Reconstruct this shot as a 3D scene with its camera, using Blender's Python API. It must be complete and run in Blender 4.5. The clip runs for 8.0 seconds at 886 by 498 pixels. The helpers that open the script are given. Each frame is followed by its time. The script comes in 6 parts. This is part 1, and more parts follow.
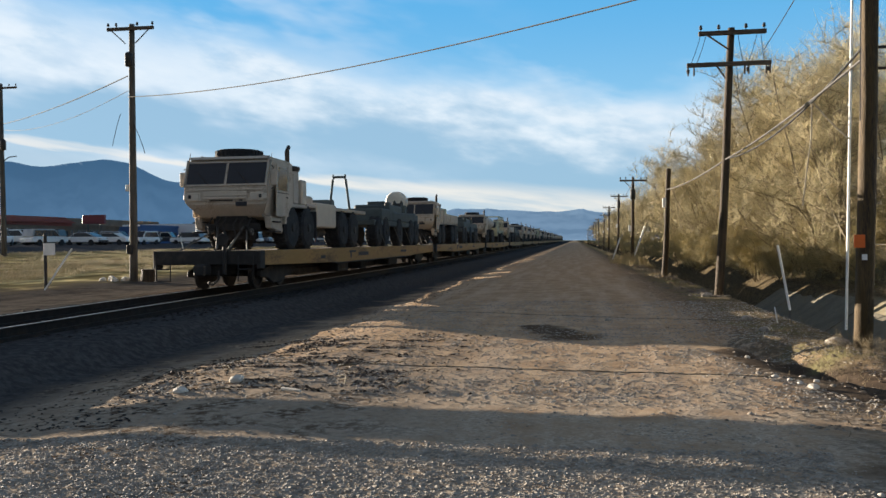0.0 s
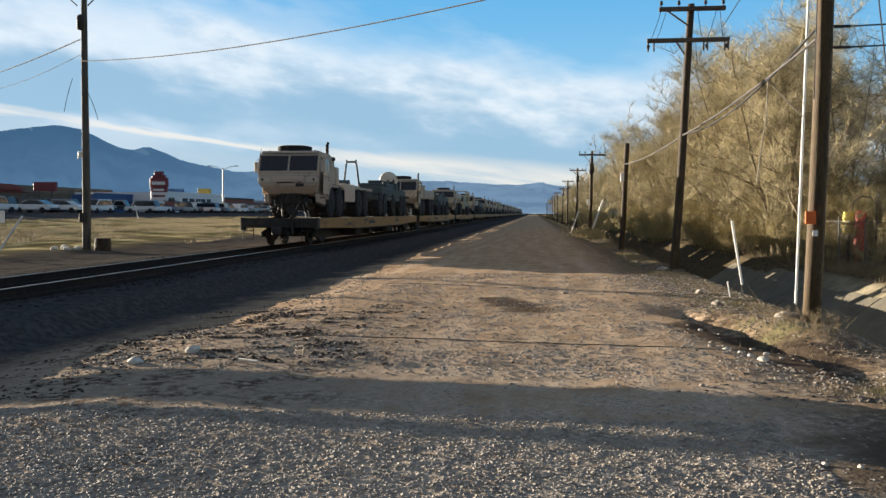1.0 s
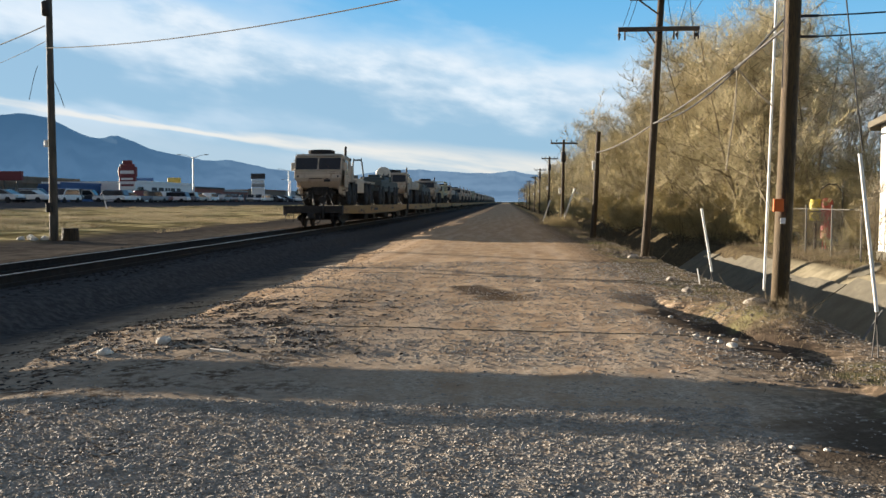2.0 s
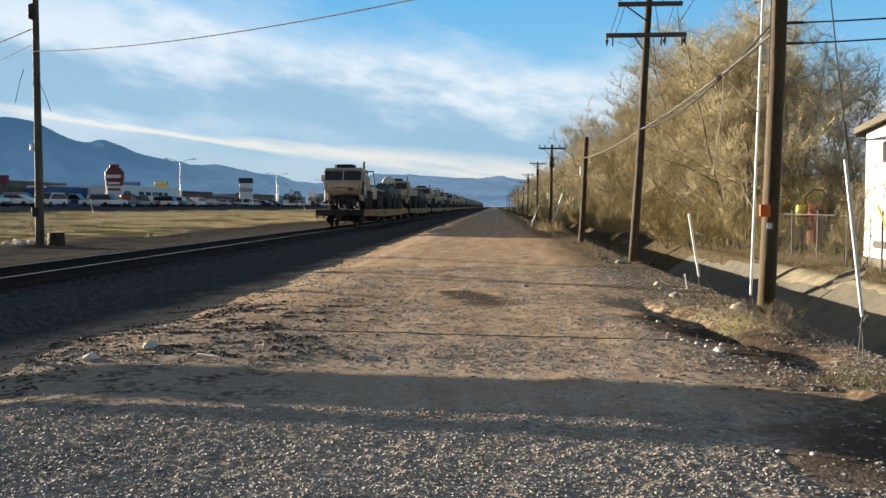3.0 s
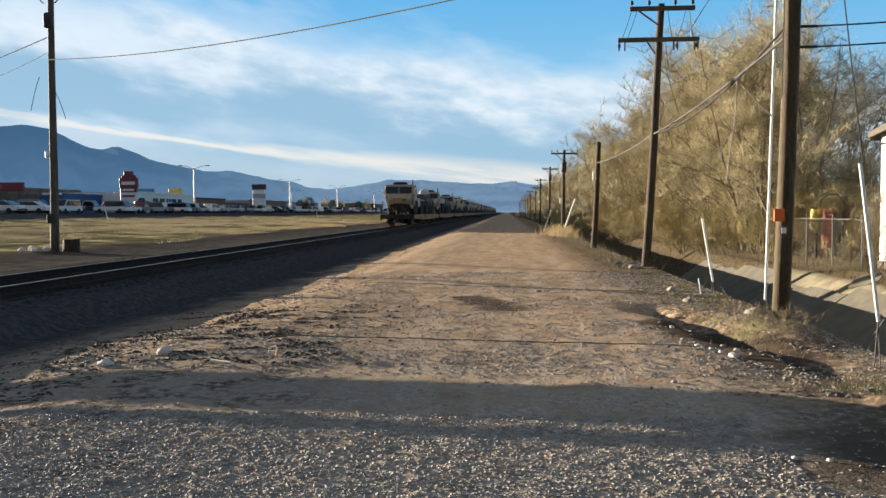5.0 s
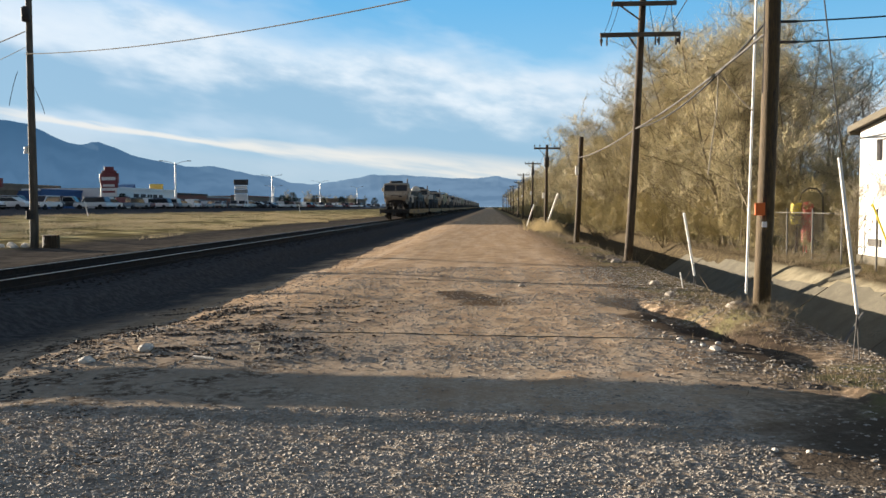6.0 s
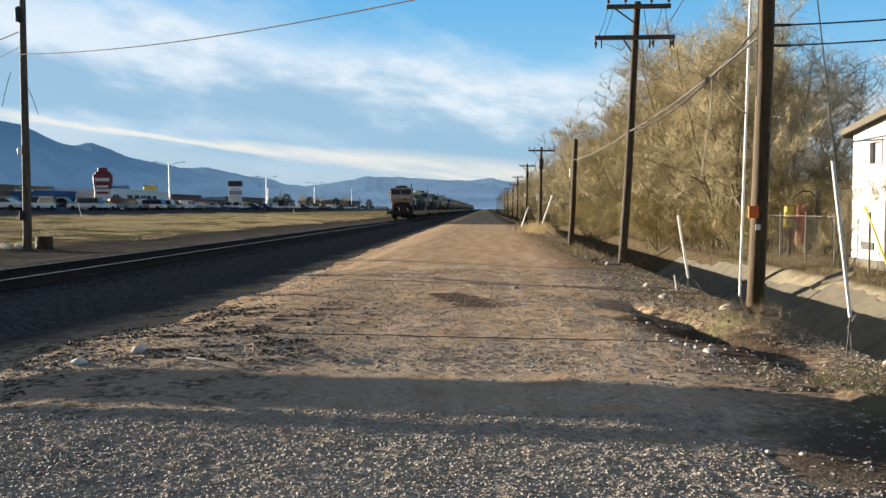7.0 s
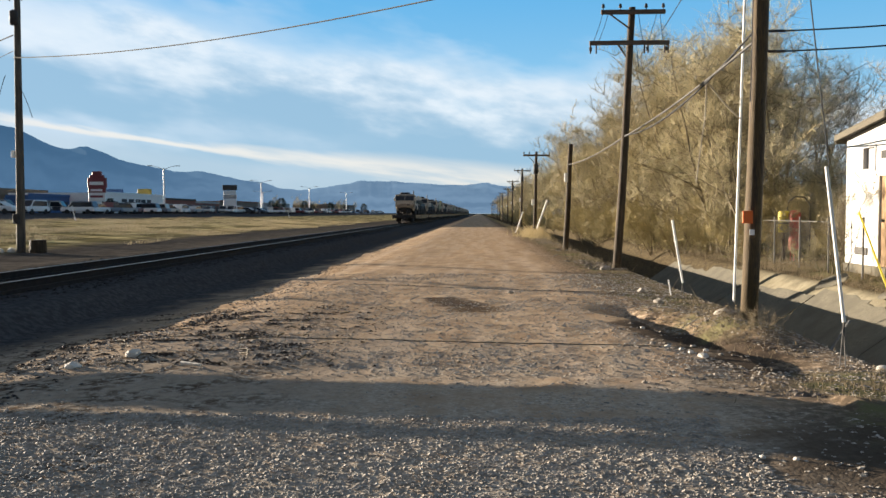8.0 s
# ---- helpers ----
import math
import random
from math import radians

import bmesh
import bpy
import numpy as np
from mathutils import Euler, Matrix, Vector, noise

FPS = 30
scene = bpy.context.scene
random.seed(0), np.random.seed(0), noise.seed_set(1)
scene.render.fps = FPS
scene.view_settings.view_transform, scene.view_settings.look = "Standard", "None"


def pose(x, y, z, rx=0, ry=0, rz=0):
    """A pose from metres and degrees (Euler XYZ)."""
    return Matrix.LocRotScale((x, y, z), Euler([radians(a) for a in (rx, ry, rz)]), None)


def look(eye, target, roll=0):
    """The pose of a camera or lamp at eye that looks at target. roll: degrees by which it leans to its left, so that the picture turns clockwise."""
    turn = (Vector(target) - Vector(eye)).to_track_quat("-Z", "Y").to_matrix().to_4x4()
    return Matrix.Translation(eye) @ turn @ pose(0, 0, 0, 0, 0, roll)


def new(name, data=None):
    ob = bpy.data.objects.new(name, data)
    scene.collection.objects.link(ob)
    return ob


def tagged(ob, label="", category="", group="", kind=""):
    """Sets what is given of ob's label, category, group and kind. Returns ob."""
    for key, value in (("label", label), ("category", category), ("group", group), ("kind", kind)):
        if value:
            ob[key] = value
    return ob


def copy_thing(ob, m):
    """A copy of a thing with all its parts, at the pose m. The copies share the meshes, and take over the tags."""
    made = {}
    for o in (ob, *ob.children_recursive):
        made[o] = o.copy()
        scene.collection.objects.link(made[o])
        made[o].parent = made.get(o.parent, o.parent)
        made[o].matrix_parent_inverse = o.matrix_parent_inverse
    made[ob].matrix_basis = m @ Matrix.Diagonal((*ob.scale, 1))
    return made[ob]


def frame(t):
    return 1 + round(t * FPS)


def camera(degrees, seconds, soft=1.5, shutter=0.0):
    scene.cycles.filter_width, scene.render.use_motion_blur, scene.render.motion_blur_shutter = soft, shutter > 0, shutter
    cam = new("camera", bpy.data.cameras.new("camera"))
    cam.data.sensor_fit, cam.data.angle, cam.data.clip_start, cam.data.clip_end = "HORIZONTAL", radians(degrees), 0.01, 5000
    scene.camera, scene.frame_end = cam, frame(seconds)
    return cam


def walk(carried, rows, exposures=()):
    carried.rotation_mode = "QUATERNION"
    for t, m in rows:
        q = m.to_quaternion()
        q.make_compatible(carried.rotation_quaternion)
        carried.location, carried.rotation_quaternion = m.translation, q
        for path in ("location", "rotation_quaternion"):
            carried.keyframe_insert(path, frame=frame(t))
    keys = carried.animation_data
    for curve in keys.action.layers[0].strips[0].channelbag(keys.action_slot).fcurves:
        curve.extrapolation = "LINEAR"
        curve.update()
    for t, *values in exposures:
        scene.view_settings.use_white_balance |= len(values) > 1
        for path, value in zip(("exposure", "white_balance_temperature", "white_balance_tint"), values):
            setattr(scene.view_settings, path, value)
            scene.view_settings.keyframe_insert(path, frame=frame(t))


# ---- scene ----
# ---------- camera: a phone held by someone standing at the roadside; x right, y along the track, eye 1.6 m ----------
cam = camera(55.34, 8.0)
EYE = (0, 0, 1.6)
walk(cam, [(t, pose(*EYE, rx, ry, rz)) for t, rx, ry, rz in (
    (0.0, 89.484, 0.629, 8.903), (0.2, 88.966, 0.265, 7.435), (0.5, 88.070, -0.032, 6.446), (0.8, 87.918, -0.098, 6.096), (1.0, 87.573, -0.025, 6.159),
    (1.5, 87.035, 0.269, 5.229), (2.0, 86.801, 0.128, 4.295), (2.2, 86.724, 0.100, 3.866), (3.3, 87.267, -0.026, 3.195), (3.5, 87.338, -0.056, 2.831),
    (4.0, 87.832, -0.034, 3.969), (4.2, 87.731, -0.006, 4.362), (5.3, 87.301, 0.423, 4.152), (5.5, 87.137, 0.342, 3.722), (6.0, 87.156, 0.368, 3.200),
    (6.5, 87.287, 0.127, 2.457), (7.0, 87.286, 0.216, 2.823), (7.5, 87.348, 0.278, 2.302), (8.0, 87.587, 0.095, 2.477))])

# ---------- light: a low sun ahead on the left, thin cloud over blue sky ----------
SUN_EL = radians(6.0)
SUN_FROM = Vector((-0.83 * math.cos(SUN_EL), 0.56 * math.cos(SUN_EL), math.sin(SUN_EL))).normalized()
scene.view_settings.exposure = 1.95
sun = new("sun", bpy.data.lights.new("sun", "SUN"))
sun.data.energy, sun.data.angle, sun.data.color = 5.0, radians(0.12), (1.0, 0.86, 0.69)
sun.matrix_world = look((0, 0, 0), -SUN_FROM)


class Nodes:
    """Short hand for building a node tree."""

    def __init__(self, tree):
        self.t = tree

    def add(self, kind, **props):
        n = self.t.nodes.new(kind)
        for k, v in props.items():
            if k == "operation":
                n.operation = v
            elif k == "blend_type":
                n.blend_type = v
            elif k == "data_type":
                n.data_type = v
        return n

    def put(self, socket, v):
        if hasattr(v, "is_output"):
            self.t.links.new(v, socket)
        else:
            socket.default_value = v

    def math(self, op, a, b=0.0, clamp=False):
        n = self.add("ShaderNodeMath", operation=op)
        n.use_clamp = clamp
        self.put(n.inputs[0], a)
        self.put(n.inputs[1], b)
        return n.outputs[0]

    def mix(self, fac, a, b, blend="MIX"):
        n = self.add("ShaderNodeMix", data_type="RGBA", blend_type=blend)
        self.put(n.inputs[0], fac)
        self.put(n.inputs[6], a if hasattr(a, "is_output") else (*a, 1))
        self.put(n.inputs[7], b if hasattr(b, "is_output") else (*b, 1))
        return n.outputs[2]

    def noise(self, vec, scale, detail=4.0, rough=0.55, lac=2.0):
        n = self.add("ShaderNodeTexNoise")
        self.put(n.inputs["Vector"], vec)
        for k, v in (("Scale", scale), ("Detail", detail), ("Roughness", rough), ("Lacunarity", lac)):
            n.inputs[k].default_value = v
        return n.outputs["Fac"]

    def ramp(self, fac, a, b):
        """0 below a, 1 above b, smooth between."""
        n = self.add("ShaderNodeMapRange")
        n.interpolation_type = "SMOOTHSTEP"
        self.put(n.inputs[0], fac)
        n.inputs[1].default_value, n.inputs[2].default_value = a, b
        return n.outputs[0]

    def scaled(self, vec, x, y, z):
        n = self.add("ShaderNodeMapping")
        self.put(n.inputs[0], vec)
        n.inputs["Scale"].default_value = (x, y, z)
        return n.outputs[0]


world = bpy.data.worlds.new("sky")
scene.world = world
world.use_nodes = True
world.node_tree.nodes.clear()
N = Nodes(world.node_tree)
sky = N.add("ShaderNodeTexSky")
sky.sky_type, sky.sun_disc = "NISHITA", False
sky.sun_elevation, sky.sun_rotation = SUN_EL, math.atan2(SUN_FROM.x, SUN_FROM.y)
sky.altitude, sky.air_density, sky.dust_density, sky.ozone_density = 1800, 1.0, 0.6, 2.5
way = N.add("ShaderNodeTexCoord").outputs["Generated"]
sep = N.add("ShaderNodeSeparateXYZ")
N.put(sep.inputs[0], way)
el = sep.outputs[2]
az = N.math("ARCTAN2", sep.outputs[0], sep.outputs[1])
# cloud sheets, drawn out along the horizon and sinking to the right
flat = N.add("ShaderNodeCombineXYZ")
N.put(flat.inputs[0], az)
N.put(flat.inputs[1], N.math("ADD", el, N.math("MULTIPLY", az, 0.15)))
soft = N.noise(N.scaled(flat.outputs[0], 5.0, 15.0, 1), 1.0, 4, 0.5)
puff = N.noise(N.scaled(flat.outputs[0], 13.0, 34.0, 1), 1.0, 5, 0.55)
streak = N.noise(N.scaled(flat.outputs[0], 7.0, 60.0, 1), 1.0, 4, 0.55)
drop = N.math("ADD", el, N.math("MULTIPLY", az, 0.137))          # cloud bands sink gently to the right
lift = N.math("ADD", drop, N.math("MULTIPLY", N.math("SUBTRACT", soft, 0.5), 0.16))
lift = N.math("ADD", lift, N.math("MULTIPLY", N.math("SUBTRACT", puff, 0.5), 0.06))
deck = N.math("SUBTRACT", 1.0, N.ramp(lift, 0.10, 0.175))         # thin blue-grey layer low down
edge = N.math("MULTIPLY", N.ramp(lift, 0.075, 0.135), N.math("SUBTRACT", 1.0, N.ramp(lift, 0.14, 0.20)))
edge = N.math("MULTIPLY", edge, N.math("ADD", 0.40, N.math("MULTIPLY", N.ramp(puff, 0.30, 0.66), 0.60)))
# a cream band close over the hills, narrow on the left and broad on the right
low = N.math("ADD", el, N.math("MULTIPLY", az, 0.117))
low = N.math("ADD", low, N.math("MULTIPLY", N.math("SUBTRACT", streak, 0.5), 0.022))
broad = N.math("ADD", 0.004, N.math("MULTIPLY", N.ramp(az, -0.38, 0.02), 0.017))
rim = N.math("ABSOLUTE", N.math("DIVIDE", N.math("SUBTRACT", low, 0.039), broad))
rim = N.math("MULTIPLY", N.math("SUBTRACT", 1.0, N.ramp(rim, 0.3, 1.35)), N.math("ADD", 0.5, N.math("MULTIPLY", N.ramp(streak, 0.35, 0.6), 0.5)))
high = N.math("MULTIPLY", N.ramp(soft, 0.46, 0.66), N.ramp(az, 0.0, -0.5))
clear = N.mix(N.ramp(el, 0.05, 0.30), (0.36, 0.66, 0.88), (0.11, 0.45, 0.83))
c = N.mix(N.math("MULTIPLY", deck, 0.92), clear, (0.32, 0.515, 0.70))
c = N.mix(N.math("MULTIPLY", high, 0.7), c, (0.70, 0.81, 0.93))
c = N.mix(edge, c, (0.83, 0.91, 0.98))
c = N.mix(N.math("MULTIPLY", rim, 0.8), c, (0.96, 0.90, 0.82))
c = N.mix(N.math("MULTIPLY", N.ramp(drop, 0.034, 0.012), 0.6), c, (0.50, 0.62, 0.74))
# the vault deepens overhead and away from the sun
c = N.mix(N.ramp(el, 0.30, 0.75), c, (0.155, 0.183, 0.253))
c = N.mix(N.math("MULTIPLY", N.ramp(sep.outputs[1], 0.25, -0.6), 0.7), c, (0.235, 0.246, 0.280))
bg1, bg2, both = N.add("ShaderNodeBackground"), N.add("ShaderNodeBackground"), N.add("ShaderNodeMixShader")
N.put(bg1.inputs[0], sky.outputs[0])
bg1.inputs[1].default_value = 0.04
N.put(bg2.inputs[0], c)
bg2.inputs[1].default_value = 0.272
N.put(both.inputs[0], 0.90)
N.put(both.inputs[1], bg1.outputs[0])
N.put(both.inputs[2], bg2.outputs[0])
N.put(N.add("ShaderNodeOutputWorld").inputs[0], both.outputs[0])

# ---------- materials ----------
def mat(name, col, rough=0.7, metal=0.0, vary=0.25, scale=4.0, bump=0.15, fine=40.0, dirt=None, dirt_at=0.6, stretch=(1, 1, 1), glow=None, spec=0.35):
    """Painted, wooden, metal or earthen surface with two scales of variation, dirt and relief."""
    m = bpy.data.materials.new(name)
    m.use_nodes = True
    n = Nodes(m.node_tree)
    b = m.node_tree.nodes["Principled BSDF"]
    pos = n.scaled(n.add("ShaderNodeTexCoord").outputs["Object"], *stretch)
    big = n.noise(pos, scale, 4)
    small = n.noise(pos, fine, 5, 0.65)
    dark = tuple(max(0.0, v * (1 - vary)) for v in col)
    light = tuple(min(1.0, v * (1 + vary)) for v in col)
    c = n.mix(n.ramp(big, 0.3, 0.7), dark, light)
    c = n.mix(n.math("MULTIPLY", n.ramp(small, 0.35, 0.75), 0.5), c, dark)
    c = n.mix(n.math("MULTIPLY", n.add("ShaderNodeObjectInfo").outputs["Random"], 0.25 * min(1, vary * 3)), c, dark)
    if dirt:
        c = n.mix(n.ramp(n.math("ADD", n.math("MULTIPLY", big, 0.6), n.math("MULTIPLY", small, 0.4)), dirt_at - 0.12, dirt_at + 0.1), c, dirt)
    n.put(b.inputs["Base Color"], c)
    n.put(b.inputs["Roughness"], n.math("ADD", rough - 0.1, n.math("MULTIPLY", small, 0.2), True))
    b.inputs["Metallic"].default_value = metal
    b.inputs["Specular IOR Level"].default_value = spec
    if bump:
        bp = n.add("ShaderNodeBump")
        bp.inputs["Strength"].default_value = bump
        bp.inputs["Distance"].default_value = 0.02
        n.put(bp.inputs["Height"], small)
        n.put(b.inputs["Normal"], bp.outputs[0])
    if glow:
        b.inputs["Emission Color"].default_value = (*glow[:3], 1)
        b.inputs["Emission Strength"].default_value = glow[3]
    return m


M = dict(
    pole=mat("pole_wood", (0.058, 0.040, 0.022), 0.85, vary=0.5, scale=2.5, fine=18, stretch=(6, 6, 0.5), bump=0.5, dirt=(0.06, 0.04, 0.03), dirt_at=0.62),
    pole_grey=mat("grey_weathered_pole_wood", (0.10, 0.086, 0.068), 0.85, vary=0.4, scale=2.5, fine=18, stretch=(6, 6, 0.5), bump=0.5),
    pole_new=mat("creosoted_yellow_pole_wood", (0.135, 0.088, 0.033), 0.8, vary=0.6, scale=2, fine=16, stretch=(6, 6, 0.5), bump=0.5, dirt=(0.035, 0.025, 0.017), dirt_at=0.53),
    arm=mat("weathered_arm_wood", (0.10, 0.075, 0.055), 0.85, vary=0.35, scale=3, fine=20, stretch=(0.5, 6, 6)),
    glass_ins=mat("grey_porcelain", (0.035, 0.033, 0.03), 0.7, vary=0.1, bump=0),
    wire=mat("dull_cable", (0.05, 0.05, 0.05), 0.9, vary=0.2, bump=0, spec=0.05),
    pale_wire=mat("weathered_pale_cable", (0.30, 0.27, 0.22), 0.9, vary=0.2, bump=0, spec=0.05),
    wire_light=mat("aluminium_cable", (0.11, 0.105, 0.10), 0.9, vary=0.2, bump=0, spec=0.05),
    white_pvc=mat("white_plastic_guard", (0.78, 0.77, 0.74), 0.5, vary=0.08, dirt=(0.4, 0.36, 0.3), dirt_at=0.68),
    yellow_pvc=mat("yellow_plastic_guard", (0.72, 0.58, 0.06), 0.5, vary=0.12),
    orange=mat("orange_tag", (0.75, 0.16, 0.03), 0.6, vary=0.1),
    rail=mat("worn_rail_steel", (0.22, 0.20, 0.18), 0.4, 0.9, vary=0.2, scale=6, bump=0.05),
    rail_rust=mat("rusty_rail_web", (0.022, 0.017, 0.014), 0.95, vary=0.35, scale=8),
    tie=mat("tarred_sleeper_wood", (0.028, 0.024, 0.021), 0.9, vary=0.4, scale=3, fine=30, stretch=(1, 6, 6), bump=0.5),
    tan=mat("desert_tan_paint", (0.52, 0.45, 0.37), 0.75, vary=0.2, scale=1.6, fine=30, bump=0.06, dirt=(0.21, 0.16, 0.11), dirt_at=0.58, spec=0.2),
    tan_light=mat("faded_sand_paint", (0.55, 0.48, 0.39), 0.75, vary=0.12, scale=1.6, bump=0.06, dirt=(0.25, 0.2, 0.14), dirt_at=0.66, spec=0.2),
    green=mat("dark_green_paint", (0.075, 0.092, 0.092), 0.7, vary=0.25, scale=1.5, bump=0.08, spec=0.25),
    olive=mat("pale_olive_paint", (0.338, 0.344, 0.25), 0.75, vary=0.15, scale=1.5, bump=0.06, spec=0.2),
    tyre=mat("black_tyre_rubber", (0.025, 0.025, 0.027), 0.9, vary=0.3, scale=5, fine=60, dirt=(0.09, 0.075, 0.06), dirt_at=0.66),
    windshield=mat("dark_windscreen_glass", (0.012, 0.016, 0.022), 0.08, vary=0.1, bump=0, spec=0.5),
    steel_dark=mat("grimy_black_steel", (0.032, 0.029, 0.027), 0.75, vary=0.35, scale=3, dirt=(0.08, 0.055, 0.04), dirt_at=0.62),
    wheel=mat("dark_cast_wheel", (0.06, 0.05, 0.045), 0.6, 0.6, vary=0.3),
    yellow=mat("railcar_yellow_paint", (0.38, 0.23, 0.08), 0.7, vary=0.25, scale=1.2, fine=25, stretch=(1, 0.4, 2), dirt=(0.12, 0.07, 0.035), dirt_at=0.55, spec=0.25),
    deck=mat("worn_wooden_deck", (0.13, 0.10, 0.075), 0.9, vary=0.35, scale=2, stretch=(1, 5, 1), bump=0.4),
    mark=mat("dark_lettering_paint", (0.03, 0.03, 0.035), 0.7, vary=0.2),
    lamp_glass=mat("lamp_glass", (0.55, 0.5, 0.42), 0.2, vary=0.1, bump=0),
    bark=mat("grey_brown_bark", (0.165, 0.135, 0.088), 0.9, vary=0.35, scale=3, fine=25, stretch=(4, 4, 0.7), bump=0.6),
    twig=mat("ochre_bare_twigs", (0.42, 0.36, 0.21), 0.85, vary=0.3, scale=0.5, fine=6, bump=0),
    shrub=mat("olive_bare_shrub_twigs", (0.37, 0.31, 0.16), 0.85, vary=0.3, scale=0.7, fine=6, bump=0),
    twig_grey=mat("grey_bare_twigs", (0.47, 0.42, 0.325), 0.85, vary=0.25, scale=0.5, fine=6, bump=0),
    needle=mat("dark_conifer_needles", (0.025, 0.04, 0.025), 0.9, vary=0.4, bump=0),
    straw=mat("dry_straw_grass", (0.40, 0.31, 0.15), 0.9, vary=0.35, scale=0.6, bump=0),
    weed=mat("grey_dry_weed", (0.17, 0.13, 0.075), 0.9, vary=0.3, bump=0),
    stone=mat("grey_crushed_stone", (0.40, 0.355, 0.295), 0.9, vary=0.55, scale=7, fine=40, bump=0.2, dirt=(0.13, 0.11, 0.09), dirt_at=0.58),
    stone_brown=mat("brown_crushed_stone", (0.17, 0.14, 0.11), 0.9, vary=0.5, scale=7, fine=40, bump=0.2),
    stone_dark=mat("black_cinder_stone", (0.022, 0.020, 0.019), 0.9, vary=0.4, scale=6, fine=40, bump=0.2),
    litter=mat("dark_bark_litter", (0.075, 0.052, 0.036), 0.95, vary=0.5, scale=5, fine=30, bump=0.2),
    rock_white=mat("pale_limestone_rock", (0.62, 0.57, 0.49), 0.85, vary=0.2, scale=9, bump=0.4),
    concrete=mat("weathered_concrete", (0.115, 0.102, 0.072), 0.9, vary=0.3, scale=1.5, fine=20, bump=0.35, dirt=(0.07, 0.06, 0.042), dirt_at=0.62),
    white_wall=mat("white_painted_block_wall", (0.60, 0.59, 0.55), 0.8, vary=0.12, scale=1.5, fine=25, bump=0.2, dirt=(0.5, 0.46, 0.38), dirt_at=0.7),
    plank=mat("brown_door_boards", (0.30, 0.19, 0.095), 0.75, vary=0.3, scale=2, stretch=(6, 6, 0.6), bump=0.3),
    fascia=mat("weathered_tan_fascia", (0.09, 0.076, 0.05), 0.8, vary=0.25, scale=2, stretch=(1, 1, 5), bump=0.3),
    galv=mat("galvanised_fence_steel", (0.11, 0.105, 0.095), 0.8, 0.0, vary=0.2, bump=0.05),
    red_tank=mat("weathered_red_tank_paint", (0.36, 0.06, 0.04), 0.6, vary=0.25, dirt=(0.16, 0.05, 0.03), dirt_at=0.64),
    red=mat("faded_red_paint", (0.25, 0.055, 0.04), 0.6, vary=0.25, dirt=(0.2, 0.05, 0.03), dirt_at=0.64),
    sign_red=mat("red_sign_face", (0.20, 0.045, 0.05), 0.5, vary=0.1, bump=0),
    sign_white=mat("white_sign_face", (0.75, 0.74, 0.72), 0.5, vary=0.08, bump=0),
    sign_yellow=mat("yellow_sign_face", (0.50, 0.37, 0.08), 0.5, vary=0.1, bump=0),
    blue=mat("deep_blue_paint", (0.04, 0.10, 0.24), 0.6, vary=0.15, bump=0.05),
    brown=mat("brown_stucco", (0.20, 0.145, 0.105), 0.9, vary=0.2, scale=0.6, bump=0.2),
    brick=mat("red_brown_brickwork", (0.22, 0.085, 0.06), 0.85, vary=0.25, scale=1.2, fine=12, bump=0.3),
    grey_wall=mat("grey_rendered_wall", (0.36, 0.35, 0.34), 0.85, vary=0.15, scale=0.6, bump=0.15),
    roof=mat("dark_roof_felt", (0.07, 0.065, 0.062), 0.9, vary=0.25, scale=0.6),
    drum=mat("off_white_container_paint", (0.62, 0.58, 0.50), 0.6, vary=0.12, dirt=(0.35, 0.3, 0.24), dirt_at=0.66),
)


# ---------- mesh helpers ----------
def part(name, bm, material, parent, label="", smooth=False):
    """Link a bmesh as one mesh object under a thing or a part."""
    me = bpy.data.meshes.new(name)
    bm.normal_update()
    bm.to_mesh(me)
    bm.free()
    if smooth:
        me.polygons.foreach_set("use_smooth", [True] * len(me.polygons))
    me.materials.append(material)
    ob = new(name, me)
    ob.parent = parent
    if label:
        ob["label"] = label
    return ob


def thing(name, label, category, m=None, group="", kind=""):
    ob = tagged(new(name), label, category, group, kind)
    ob.empty_display_size = 0.2
    if m is not None:
        ob.matrix_basis = m
    return ob


def box(x0, x1, y0, y1, z0, z1, bevel=0.0, bm=None):
    """A box between two corners, with bevelled edges; joined to bm where one is given."""
    own = bmesh.new()
    r = bmesh.ops.create_cube(own, size=1)
    bmesh.ops.scale(own, vec=(x1 - x0, y1 - y0, z1 - z0), verts=r["verts"])
    bmesh.ops.translate(own, vec=((x0 + x1) / 2, (y0 + y1) / 2, (z0 + z1) / 2), verts=r["verts"])
    if bevel:
        bmesh.ops.bevel(own, geom=own.edges[:], offset=bevel, segments=1, affect="EDGES")
    return join(bm, own)


def join(bm, own):
    if bm is None:
        return own
    me = bpy.data.meshes.new("join")
    own.to_mesh(me)
    own.free()
    bm.from_mesh(me)
    bpy.data.meshes.remove(me)
    return bm


def rod(a, b, r0, r1=None, seg=10, bm=None, wobble=0.0):
    """A tapered round bar from a to b."""
    own = bmesh.new()
    a, b = Vector(a), Vector(b)
    d = b - a
    bmesh.ops.create_cone(own, cap_ends=True, segments=seg, radius1=r0, radius2=r0 if r1 is None else r1, depth=d.length)
    turn = d.to_track_quat("Z", "Y").to_matrix().to_4x4()
    bmesh.ops.transform(own, matrix=Matrix.Translation((a + b) / 2) @ turn, verts=own.verts)
    return join(bm, own)


